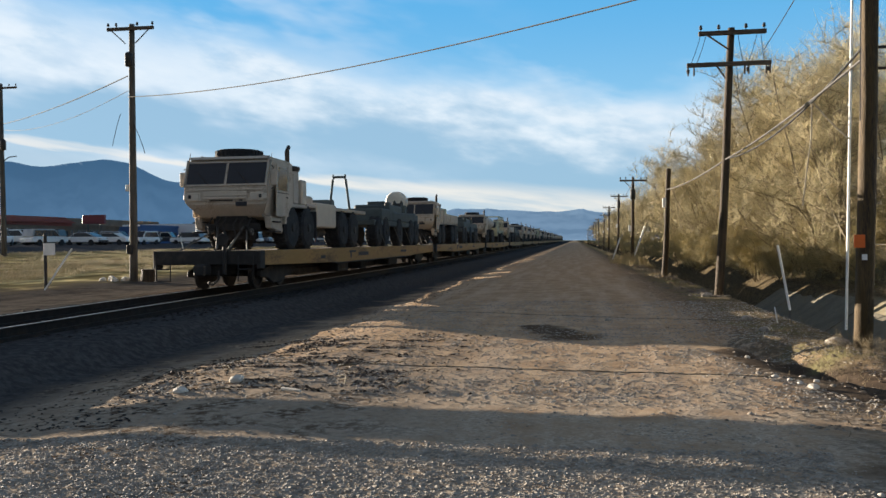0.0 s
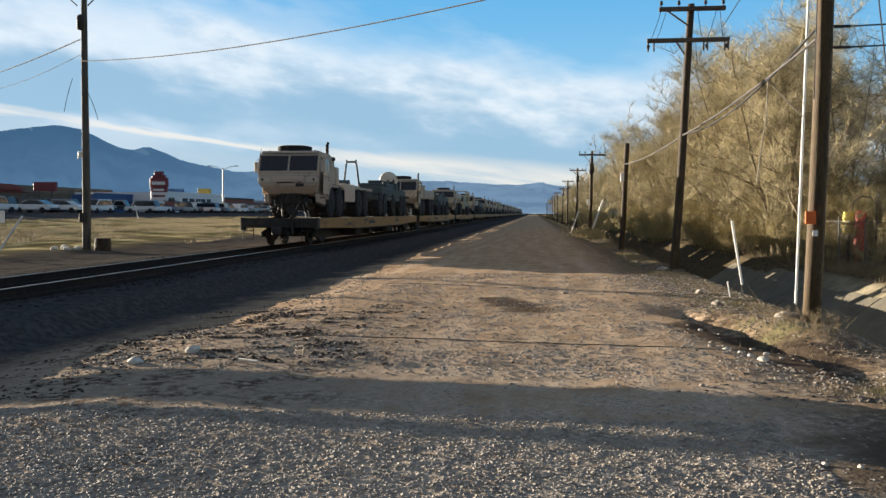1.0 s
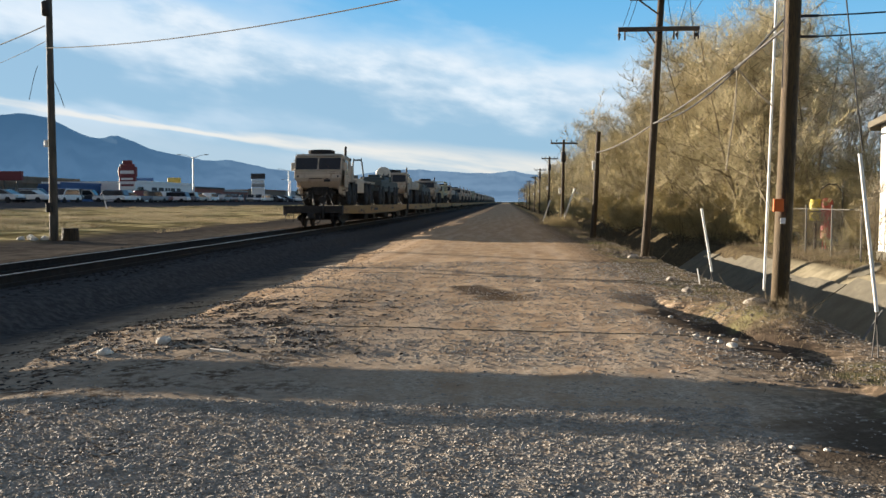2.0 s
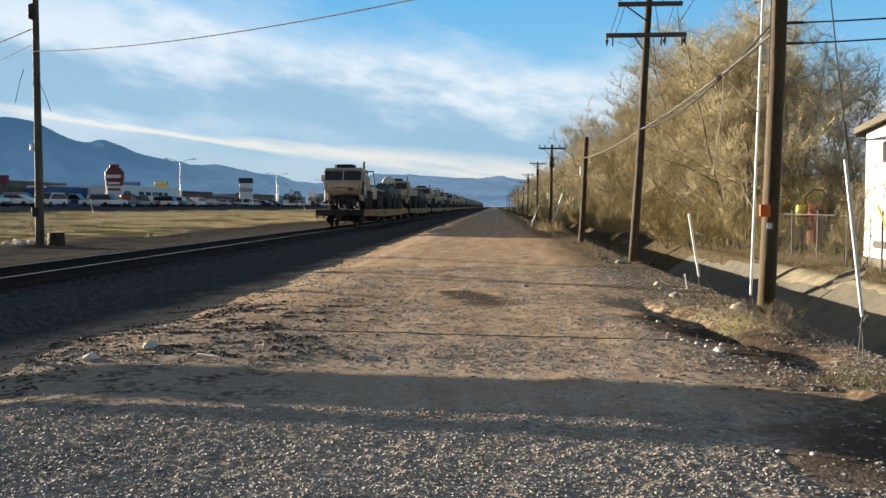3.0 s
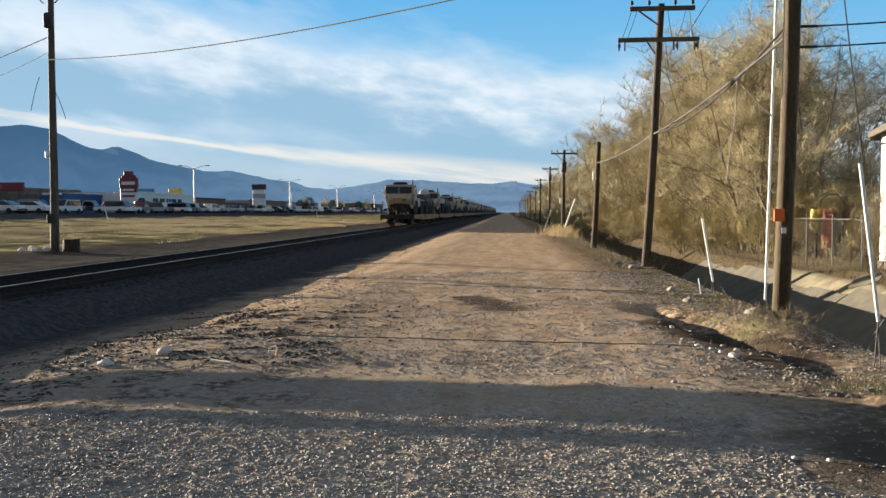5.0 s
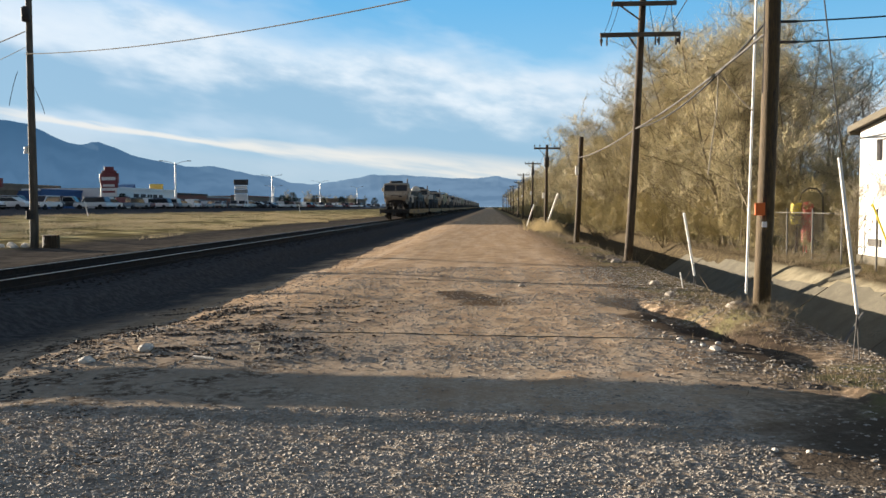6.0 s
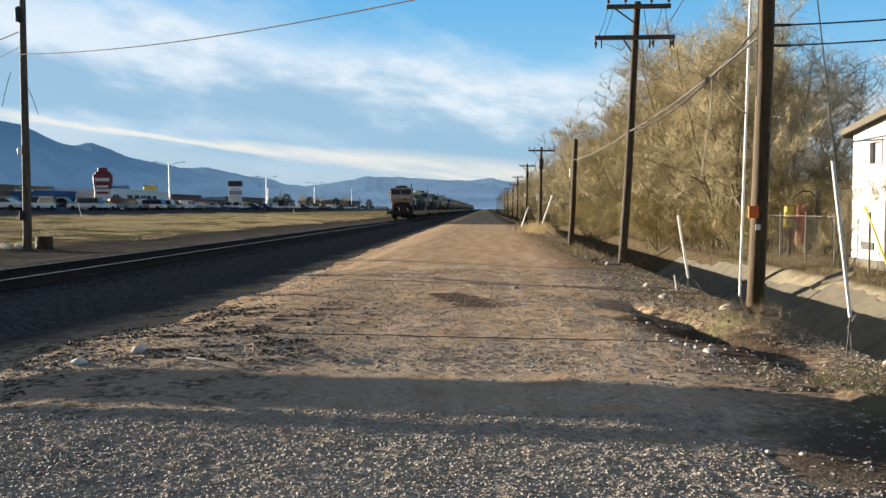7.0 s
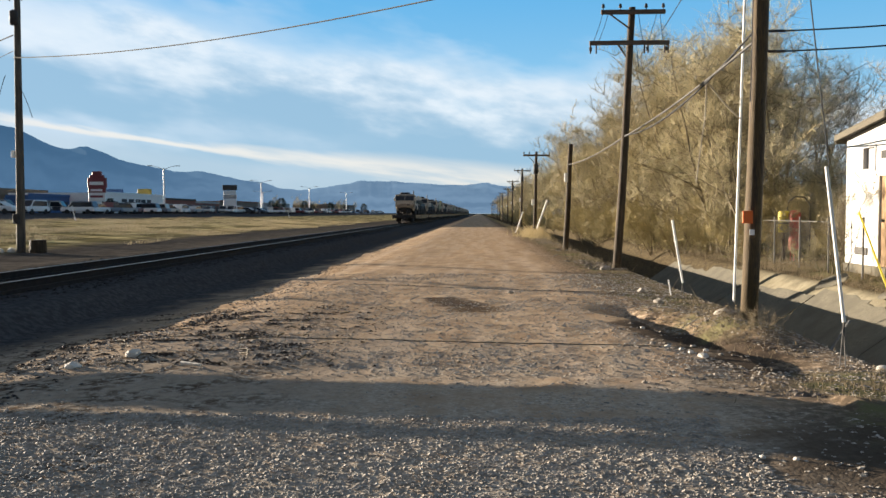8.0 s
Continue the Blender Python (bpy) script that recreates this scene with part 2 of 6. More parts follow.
def lathe(profile, axis="X", seg=24, at=(0, 0, 0), bm=None):
    """Turn (radius, along) pairs round an axis."""
    own = bmesh.new()
    rings = []
    for r, h in profile:
        ring = []
        for i in range(seg):
            a = 2 * math.pi * i / seg
            c, s = r * math.cos(a), r * math.sin(a)
            p = {"X": (h, c, s), "Y": (c, h, s), "Z": (c, s, h)}[axis]
            ring.append(own.verts.new(Vector(p) + Vector(at)))
        rings.append(ring)
    for p, q in zip(rings, rings[1:]):
        for i in range(seg):
            own.faces.new((p[i], p[(i + 1) % seg], q[(i + 1) % seg], q[i]))
    own.faces.new(rings[0])
    own.faces.new(rings[-1])
    bmesh.ops.recalc_face_normals(own, faces=own.faces)
    return join(bm, own)


def prism(outline, x0, x1, bevel=0.0, bm=None):
    """An outline of (y, z) pairs drawn out along x."""
    own = bmesh.new()
    f = own.faces.new([own.verts.new((x0, y, z)) for y, z in outline])
    r = bmesh.ops.extrude_face_region(own, geom=[f])
    bmesh.ops.translate(own, vec=(x1 - x0, 0, 0), verts=[v for v in r["geom"] if isinstance(v, bmesh.types.BMVert)])
    bmesh.ops.recalc_face_normals(own, faces=own.faces)
    if bevel:
        bmesh.ops.bevel(own, geom=own.edges[:], offset=bevel, segments=1, affect="EDGES")
    return join(bm, own)


def line(points, r, bm=None, seg=5):
    """A thin tube swept through points."""
    own = bm or bmesh.new()
    pts = [Vector(p) for p in points]
    rings = []
    for i, p in enumerate(pts):
        d = (pts[min(i + 1, len(pts) - 1)] - pts[max(i - 1, 0)]).normalized()
        u = d.orthogonal().normalized() if abs(d.z) > 0.9 else d.cross(Vector((0, 0, 1))).normalized()
        v = d.cross(u)
        rings.append([own.verts.new(p + r * (math.cos(2 * math.pi * k / seg) * u + math.sin(2 * math.pi * k / seg) * v)) for k in range(seg)])
    for p, q in zip(rings, rings[1:]):
        for k in range(seg):
            own.faces.new((p[k], p[(k + 1) % seg], q[(k + 1) % seg], q[k]))
    own.faces.new(rings[0])
    own.faces.new(rings[-1])
    bmesh.ops.recalc_face_normals(own, faces=own.faces)
    return own


def sag(a, b, drop, steps=14):
    a, b = Vector(a), Vector(b)
    return [a.lerp(b, i / steps) - Vector((0, 0, 4 * drop * (i / steps) * (1 - i / steps))) for i in range(steps + 1)]


def car_paint():
    """Car enamel whose colour differs from car to car."""
    m = bpy.data.materials.new("car_enamel")
    m.use_nodes = True
    n = Nodes(m.node_tree)
    b = m.node_tree.nodes["Principled BSDF"]
    r = n.add("ShaderNodeValToRGB")
    r.color_ramp.interpolation = "CONSTANT"
    cols = [(0.0, (0.72, 0.72, 0.71)), (0.45, (0.30, 0.31, 0.32)), (0.58, (0.03, 0.035, 0.045)), (0.72, (0.06, 0.09, 0.14)), (0.8, (0.16, 0.03, 0.03)), (0.88, (0.48, 0.46, 0.42))]
    e = r.color_ramp.elements
    e[0].position, e[0].color = cols[0][0], (*cols[0][1], 1)
    e[1].position, e[1].color = cols[1][0], (*cols[1][1], 1)
    for p, c in cols[2:]:
        e.new(p).color = (*c, 1)
    n.put(r.inputs[0], n.add("ShaderNodeObjectInfo").outputs["Random"])
    pos = n.add("ShaderNodeTexCoord").outputs["Object"]
    n.put(b.inputs["Base Color"], n.mix(n.math("MULTIPLY", n.ramp(n.noise(pos, 3.0), 0.45, 0.75), 0.3), r.outputs[0], (0.2, 0.18, 0.15)))
    b.inputs["Roughness"].default_value = 0.35
    return m


M["car"] = car_paint()

# ---------- the ground ----------
TRACK_X, RAIL_Z = -9.4, 0.36


def smooth(a, b, v):
    t = max(0.0, min(1.0, (v - a) / (b - a)))
    return t * t * (3 - 2 * t)


def height(x, y, rough=True):
    """Height of the ground: a flat road, the low track bank, a field that rises to the shops, a ditch beside the poles."""
    z = 0.0
    z += 0.14 * smooth(-6.7, -7.5, x) * smooth(-12.9, -11.2, x)
    edge = 0.45 * noise.noise((y * 0.35, 0, 6)) + 0.35 * noise.noise((y * 1.5, x * 0.8, 2)) + 0.15 * noise.noise((y * 5, x * 3, 4)) - 0.95 * smooth(17, 7, y) - 0.2
    z -= 0.20 * smooth(-7.3, -6.6, x) * smooth(-2.6 + edge, -5.9 + edge, x)
    if x < -10.5:
        z += 0.16 * smooth(-10.5, -12, x)
        z += 0.0385 * max(0.0, -15 - x) if x > -39 else 0.0385 * 24 + 0.035 * min(18.0, -39 - x)
        if x < -57:
            z += min(2.0, 0.004 * (-57 - x))
    if x > 3.0:
        into = smooth(8.3, 10.2, y)
        far = 0.22 * smooth(7.0, 9.5, x)
        dip = 0.0
        if 4.15 < x < 7.6:
            if x < 5.25:
                dip = (x - 4.15) / 1.1
            elif x < 6.1:
                dip = 1.0
            else:
                dip = (7.6 - x) / 1.5
        z += far * smooth(7, 10, y) - 1.05 * dip * into
        hollow = math.exp(-((x - 2.9) / 0.8) ** 2 - ((y - 9.6) / 1.0) ** 2)
        z -= 0.10 * hollow
        mound = math.exp(-((x - 2.75) / 0.5) ** 2 - ((y - 7.05) / 0.35) ** 2)
        z += 0.11 * mound + 0.10 * math.exp(-((x - 3.5) / 0.5) ** 2 - ((y - 11.4) / 1.3) ** 2)
    if 8.4 < y < 15.5 and 1.0 < x < 4.6:          # a washed-out runnel beside the road and its bank
        d = x - (2.4 + (14.3 - y) * 0.16) - 0.30 * noise.noise((y * 0.9, 0, 14)) - 0.10 * noise.noise((y * 3.5, x * 2, 5))
        along = smooth(9.8, 11.0, y) * smooth(15.2, 13.6, y)
        z += along * ((0.045 + 0.05 * noise.noise((x * 2.5, y * 2.0, 6))) * math.exp(-((d - 0.75) / 0.36) ** 2) - 0.17 * math.exp(-(d / 0.30) ** 2))
    if rough:
        near = 1.0 if y < 60 else 0.4
        z += near * 0.020 * noise.noise((x * 0.5, y * 0.35, 0)) + near * 0.012 * noise.noise((x * 2.1, y * 1.7, 3))
        if -5.5 < x < 6 and y < 30:
            z += 0.006 * noise.noise((x * 6, y * 6, 8)) + 0.004 * noise.noise((x * 15, y * 15, 1))
    return z


def ground_material():
    m = bpy.data.materials.new("ground")
    m.use_nodes = True
    n = Nodes(m.node_tree)
    b = m.node_tree.nodes["Principled BSDF"]
    pos = n.add("ShaderNodeNewGeometry").outputs["Position"]
    s = n.add("ShaderNodeSeparateXYZ")
    n.put(s.inputs[0], pos)
    x, y = s.outputs[0], s.outputs[1]
    big = n.noise(pos, 0.35, 4)
    mid = n.noise(pos, 1.6, 5, 0.6)
    fine = n.noise(pos, 9.0, 5, 0.65)
    grit = n.noise(pos, 38.0, 4, 0.7)
    drawn = n.noise(n.scaled(pos, 2.2, 0.16, 1), 1.0, 4, 0.6)
    vor = n.add("ShaderNodeTexVoronoi")
    n.put(vor.inputs["Vector"], pos)
    vor.inputs["Scale"].default_value = 34
    peb = n.add("ShaderNodeSeparateColor")
    n.put(peb.inputs[0], vor.outputs["Color"])
    # tan road dirt with wheel tracks, pebbles and grit
    dirt = n.mix(n.ramp(mid, 0.3, 0.7), (0.34, 0.232, 0.145), (0.515, 0.375, 0.24))
    dirt = n.mix(n.math("MULTIPLY", n.ramp(drawn, 0.42, 0.66), 0.55), dirt, (0.56, 0.43, 0.31))
    dirt = n.mix(n.math("MULTIPLY", n.ramp(fine, 0.5, 0.72), 0.6), dirt, (0.25, 0.18, 0.125))
    grey = n.mix(peb.outputs[0], (0.20, 0.170, 0.134), (0.52, 0.455, 0.372))
    gravel = n.ramp(n.math("ADD", n.math("MULTIPLY", mid, 0.7), n.math("MULTIPLY", y, -0.025)), 0.02, 0.30)
    gravel = n.math("MULTIPLY", gravel, n.ramp(y, 16.0, 5.0))
    col = n.mix(n.math("MULTIPLY", gravel, 0.82), dirt, grey)
    # greyer, coarser dirt near the cinders
    dull = n.math("MULTIPLY", n.ramp(n.math("ADD", x, n.math("MULTIPLY", mid, 2.0)), 1.2, -1.6), n.ramp(y, 15.0, 8.0))
    col = n.mix(n.math("MULTIPLY", dull, 0.62), col, n.mix(n.ramp(fine, 0.35, 0.65), (0.32, 0.275, 0.22), (0.21, 0.178, 0.14)))
    # rocky dark shoulder on the right
    rx = n.math("ADD", x, n.math("MULTIPLY", n.math("SUBTRACT", mid, 0.5), 2.2))
    should = n.math("MULTIPLY", n.ramp(rx, 1.6, 2.9), n.ramp(x, 9.0, 7.0))
    col = n.mix(n.math("MULTIPLY", should, n.math("MULTIPLY", n.ramp(fine, 0.32, 0.55), 0.85)), col, (0.10, 0.076, 0.053))
    # a dark oily stain on the road and litter along its edge
    stain = n.math("ADD", n.math("POWER", n.math("MULTIPLY", n.math("ADD", x, 0.1), 1.5), 2.0), n.math("POWER", n.math("MULTIPLY", n.math("SUBTRACT", y, 14.1), 1.6), 2.0))
    stain = n.math("ADD", stain, n.math("MULTIPLY", n.math("SUBTRACT", fine, 0.5), 3.0))
    col = n.mix(n.math("MULTIPLY", n.ramp(stain, 1.1, 0.2), 0.85), col, (0.06, 0.043, 0.03))
    litter = n.math("MULTIPLY", n.math("MULTIPLY", n.ramp(x, -1.0, -2.6), n.ramp(y, 18.0, 12.0)), n.ramp(mid, 0.46, 0.60))
    col = n.mix(n.math("MULTIPLY", litter, n.ramp(fine, 0.40, 0.58)), col, (0.10, 0.07, 0.048))
    for bx, by, sx, sy in ((5.45, 11.0, 0.75, 2.2), (3.3, 15.2, 0.6, 1.0), (5.15, 9.1, 0.5, 0.7)):
        wet = n.math("ADD", n.math("POWER", n.math("DIVIDE", n.math("SUBTRACT", n.math("ADD", x, n.math("MULTIPLY", y, 0.25)), bx), sx), 2.0), n.math("POWER", n.math("DIVIDE", n.math("SUBTRACT", y, by), sy), 2.0))
        wet = n.math("ADD", wet, n.math("MULTIPLY", n.math("SUBTRACT", mid, 0.5), 2.2))
        col = n.mix(n.math("MULTIPLY", n.ramp(wet, 1.0, 0.3), 0.85), col, (0.055, 0.043, 0.034))
    # darker brown earth where the shoulder meets the road
    edge_brown = n.math("ADD", n.math("POWER", n.math("DIVIDE", n.math("SUBTRACT", x, 4.4), 2.8), 2.0), n.math("POWER", n.math("DIVIDE", n.math("SUBTRACT", y, 5.2), 1.9), 2.0))
    edge_brown = n.math("ADD", edge_brown, n.math("MULTIPLY", n.math("SUBTRACT", mid, 0.5), 1.6))
    col = n.mix(n.math("MULTIPLY", n.ramp(edge_brown, 1.3, 0.5), 0.9), col, n.mix(n.ramp(fine, 0.35, 0.65), (0.048, 0.037, 0.028), (0.092, 0.072, 0.053)))
    # dry grass and weeds
    straw = n.mix(n.ramp(fine, 0.35, 0.7), (0.09, 0.074, 0.044), (0.20, 0.162, 0.092))
    straw = n.mix(n.math("MULTIPLY", n.ramp(big, 0.4, 0.65), 0.6), straw, (0.14, 0.15, 0.06))
    verge = n.math("MULTIPLY", n.ramp(rx, 2.7, 3.4), n.math("ADD", 0.35, n.math("MULTIPLY", n.ramp(mid, 0.40, 0.58), 0.6)))
    verge = n.math("MULTIPLY", verge, n.math("MAXIMUM", n.ramp(y, 10.5, 11.4), n.ramp(y, 8.9, 8.4)))
    col = n.mix(n.math("MULTIPLY", verge, n.ramp(x, 5.0, 4.3)), col, straw)
    col = n.mix(n.ramp(rx, 7.4, 8.2), col, straw)
    # concrete lining of the ditch
    lining = n.math("MULTIPLY", n.ramp(x, 4.3, 4.5), n.ramp(x, 7.9, 7.5))
    lining = n.math("MULTIPLY", lining, n.math("MULTIPLY", n.ramp(y, 9.0, 9.8), n.ramp(n.math("ADD", y, n.math("MULTIPLY", mid, 6.0)), 30.0, 24.0)))
    mud = n.math("MULTIPLY", n.math("MULTIPLY", n.ramp(x, 4.2, 4.4), n.ramp(x, 8.4, 7.8)), n.ramp(y, 9.0, 9.8))
    col = n.mix(mud, col, n.mix(n.ramp(fine, 0.4, 0.65), (0.05, 0.04, 0.028), (0.12, 0.095, 0.055)))
    conc = n.mix(n.ramp(mid, 0.35, 0.7), (0.15, 0.13, 0.09), (0.26, 0.23, 0.16))
    conc = n.mix(n.math("MULTIPLY", n.ramp(fine, 0.55, 0.7), 0.6), conc, (0.10, 0.085, 0.06))
    col = n.mix(lining, col, conc)
    # black cinders beside the track
    line_x = n.math("ADD", n.math("ADD", x, n.math("MULTIPLY", n.math("SUBTRACT", big, 0.5), 1.6)), n.math("MULTIPLY", n.math("SUBTRACT", mid, 0.5), 1.4))
    lean = n.math("ADD", line_x, n.math("MULTIPLY", n.ramp(y, 24.0, 6.0), 1.0))
    cind = n.math("MULTIPLY", n.ramp(lean, -4.3, -5.9), n.ramp(x, -11.8, -11.2))
    black = n.mix(n.ramp(fine, 0.35, 0.7), (0.045, 0.045, 0.046), (0.088, 0.085, 0.083))
    col = n.mix(cind, col, black)
    # bare earth, then the straw field, then the asphalt of the shops
    lx = n.math("ADD", x, n.math("MULTIPLY", n.math("SUBTRACT", mid, 0.5), 3.0))
    earth = n.mix(n.ramp(mid, 0.35, 0.65), (0.055, 0.049, 0.043), (0.095, 0.084, 0.073))
    earth = n.mix(n.math("MULTIPLY", n.ramp(fine, 0.5, 0.7), 0.5), earth, (0.15, 0.13, 0.105))
    col = n.mix(n.ramp(x, -11.2, -11.7), col, earth)
    field = n.mix(n.ramp(drawn, 0.35, 0.68), (0.22, 0.17, 0.08), (0.72, 0.58, 0.29))
    field = n.mix(n.math("MULTIPLY", n.ramp(big, 0.44, 0.56), 0.8), field, (0.10, 0.085, 0.04))
    field = n.mix(n.math("MULTIPLY", n.ramp(fine, 0.5, 0.68), 0.55), field, (0.12, 0.095, 0.05))
    col = n.mix(n.ramp(lx, -16.0, -19.0), col, field)
    asph = n.mix(n.ramp(mid, 0.3, 0.7), (0.05, 0.052, 0.056), (0.085, 0.085, 0.088))
    col = n.mix(n.ramp(x, -38.6, -39.4), col, asph)
    col = n.mix(n.ramp(x, -140.0, -170.0), col, (0.12, 0.10, 0.07))
    speck = n.ramp(grit, 0.62, 0.72)
    col = n.mix(n.math("MULTIPLY", speck, n.math("MULTIPLY", n.ramp(x, -3.9, -3.3), 0.35)), col, (0.5, 0.44, 0.37))
    n.put(b.inputs["Base Color"], col)
    b.inputs["Roughness"].default_value = 0.95
    b.inputs["Specular IOR Level"].default_value = 0.0
    bp = n.add("ShaderNodeBump")
    bp.inputs["Strength"].default_value = 0.35
    bp.inputs["Distance"].default_value = 0.03
    relief = n.math("ADD", n.math("MULTIPLY", fine, 0.7), n.math("MULTIPLY", grit, 0.4))
    lumps = n.math("MULTIPLY", n.math("SUBTRACT", 1.0, n.math("MULTIPLY", vor.outputs["Distance"], 1.6), True), n.math("MULTIPLY", gravel, 0.3))
    n.put(bp.inputs["Height"], n.math("ADD", relief, lumps))
    n.put(b.inputs["Normal"], bp.outputs[0])
    return m


def steps(*runs):
    """Grid lines: runs of (from, to, spacing)."""
    out = []
    for a, b, d in runs:
        out += list(np.arange(a, b - 1e-6, d))
    return out + [runs[-1][1]]


def make_ground():
    xs = steps((-2600, -600, 200), (-600, -120, 40), (-120, -60, 6), (-60, -20, 2), (-20, -12, 0.5), (-12, -6, 0.25), (-6, 6, 0.09), (6, 10, 0.15), (10, 30, 2), (30, 200, 17), (200, 2200, 200))
    ys = steps((-200, -20, 30), (-20, 2, 2), (2, 4, 0.2), (4, 14, 0.09), (14, 30, 0.2), (30, 60, 0.75), (60, 140, 4), (140, 500, 20), (500, 3400, 200))
    verts = [(x, y, height(x, y)) for y in ys for x in xs]
    w = len(xs)
    faces = [(j * w + i, j * w + i + 1, (j + 1) * w + i + 1, (j + 1) * w + i) for j in range(len(ys) - 1) for i in range(w - 1)]
    me = bpy.data.meshes.new("ground")
    me.from_pydata(verts, [], faces)
    me.polygons.foreach_set("use_smooth", [True] * len(me.polygons))
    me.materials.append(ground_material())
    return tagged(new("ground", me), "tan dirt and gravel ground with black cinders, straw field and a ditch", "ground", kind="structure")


ground = make_ground()


# ---------- distant mountains ----------
def make_mountains():
    """Ridges far off, the blue of distance painted on as a glow; (azimuth, height, width) humps in degrees."""
    m = bpy.data.materials.new("far_blue_hills")
    m.use_nodes = True
    n = Nodes(m.node_tree)
    b = m.node_tree.nodes["Principled BSDF"]
    pos = n.add("ShaderNodeNewGeometry").outputs["Position"]
    f = n.noise(pos, 0.006, 6, 0.6)
    n.put(b.inputs["Base Color"], n.mix(n.ramp(f, 0.35, 0.65), (0.015, 0.025, 0.035), (0.03, 0.04, 0.05)))
    b.inputs["Roughness"].default_value = 1.0
    b.inputs["Specular IOR Level"].default_value = 0.0
    s = n.add("ShaderNodeSeparateXYZ")
    n.put(s.inputs[0], pos)
    # distance haze painted into a glowing blue, paler low down and to the right
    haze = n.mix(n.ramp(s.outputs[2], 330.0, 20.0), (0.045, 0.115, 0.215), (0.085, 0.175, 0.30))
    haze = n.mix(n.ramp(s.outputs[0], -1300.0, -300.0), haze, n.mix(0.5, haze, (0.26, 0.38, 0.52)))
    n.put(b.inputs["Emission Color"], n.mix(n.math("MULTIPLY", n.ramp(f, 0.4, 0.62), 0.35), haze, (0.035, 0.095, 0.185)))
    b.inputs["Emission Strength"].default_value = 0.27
    ridge = [(-75, 4.5), (-60, 5.2), (-45, 5.0), (-36, 5.1), (-34.3, 4.8), (-30.7, 5.4), (-29.2, 5.2), (-27.2, 4.15), (-26.2, 3.98), (-25.3, 4.25), (-23, 3.3), (-20.6, 2.85), (-19.7, 2.66),
             (-18.5, 2.8), (-15.8, 2.2), (-14.3, 2.05), (-13.5, 1.7), (-12, 1.55), (-9.5, 1.9), (-8, 2.2), (-5.6, 2.15), (-2.2, 1.92), (-0.4, 1.95), (0.4, 2.1), (1.3, 1.85), (10, 1.6), (60, 1.6)]
    ra, re = [p[0] for p in ridge], [p[1] for p in ridge]
    dist = 3100
    verts, faces = [], []
    steps_a = np.arange(-75, 60, 0.12)
    for a in steps_a:
        e = sum(float(np.interp(a + k * 0.22, ra, re)) for k in (-1, 0, 1)) / 3
        e += 0.05 * noise.noise((a * 1.3, 0, 5)) + 0.03 * noise.noise((a * 4.3, 2, 5))
        r = radians(a)
        for k, (d, q) in enumerate(((dist - 700, 0.0), (dist - 350, 0.42), (dist, 1.0), (dist + 300, 0.0))):
            wob = 1 + 0.25 * noise.noise((a * 1.7, k * 2.0, 9)) if 0 < k < 2 else 1
            z = 1.6 + math.tan(radians(e)) * d * q * wob
            verts.append((math.sin(r) * d, math.cos(r) * d, z))
    for i in range(len(steps_a) - 1):
        for k in range(3):
            faces.append((i * 4 + k, (i + 1) * 4 + k, (i + 1) * 4 + k + 1, i * 4 + k + 1))
    me = bpy.data.meshes.new("backdrop")
    me.from_pydata(verts, [], faces)
    me.polygons.foreach_set("use_smooth", [True] * len(me.polygons))
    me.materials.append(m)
    tagged(new("backdrop_mountains", me), "blue mountain range beyond the town, its haze painted on as a glow", "mountains", kind="structure")


make_mountains()


# ---------- the railway track ----------
def make_track():
    track = thing("railway_track", "single railway track with worn rails on black cinder bed", "railway track", kind="structure")
    for side in (-1, 1):
        cx = TRACK_X + side * 0.755 + (0.05 if side > 0 else 0.0)
        z = RAIL_Z
        bm = bmesh.new()
        for y0, y1 in ((-60, 20), (20, 120), (120, 1500)):
            box(cx - 0.07, cx + 0.07, y0, y1, z - 0.235, z - 0.145, 0.004, bm)
            box(cx - 0.012, cx + 0.012, y0, y1, z - 0.145, z - 0.035, 0, bm)
        part("rail_web", bm, M["rail_rust"], track)
        bm = bmesh.new()
        for y0, y1 in ((-60, 20), (20, 120), (120, 1500)):
            box(cx - 0.036, cx + 0.036, y0, y1, z - 0.035, z - 0.006, 0.006, bm)
        part("rail_head", bm, M["rail_rust"], track)
        bm = bmesh.new()
        for y0, y1 in ((-60, 20), (20, 120), (120, 1500)):
            box(cx - 0.028, cx + 0.028, y0, y1, z - 0.006, z + 0.003, 0.003, bm)
        part("running_surface", bm, M["rail"], track, "polished steel running surface")
    me = None
    for i in range(150):
        y = -8 + i * 0.53
        if me is None:
            first = part("sleeper", box(-1.3, 1.3, -0.11, 0.11, 0, 0.17, 0.012), M["tie"], track)
            me = first.data
            ob = first
        else:
            ob = new("sleeper", me)
            ob.parent = track
        ob.matrix_basis = pose(TRACK_X + random.uniform(-0.03, 0.03), y, RAIL_Z - 0.405, 0, 0, random.uniform(-1, 1))


make_track()

# ---------- utility poles and wires ----------
def pole_shaft(t, base, top, r0, r1, material="pole"):
    """A round timber with slight bends."""
    own = bmesh.new()
    base, top = Vector(base), Vector(top)
    seg, rings = 14, []
    for i in range(9):
        f = i / 8
        c = base.lerp(top, f) + Vector((0.02 * math.sin(f * 5), 0.015 * math.sin(f * 7 + 1), 0))
        r = r0 + (r1 - r0) * f
        rings.append([own.verts.new(c + Vector((r * math.cos(2 * math.pi * k / seg), r * math.sin(2 * math.pi * k / seg), 0))) for k in range(seg)])
    for p, q in zip(rings, rings[1:]):
        for k in range(seg):
            own.faces.new((p[k], p[(k + 1) % seg], q[(k + 1) % seg], q[k]))
    own.faces.new(rings[-1])
    own.faces.new(list(reversed(rings[0])))
    return part("shaft", own, M[material], t, smooth=True)


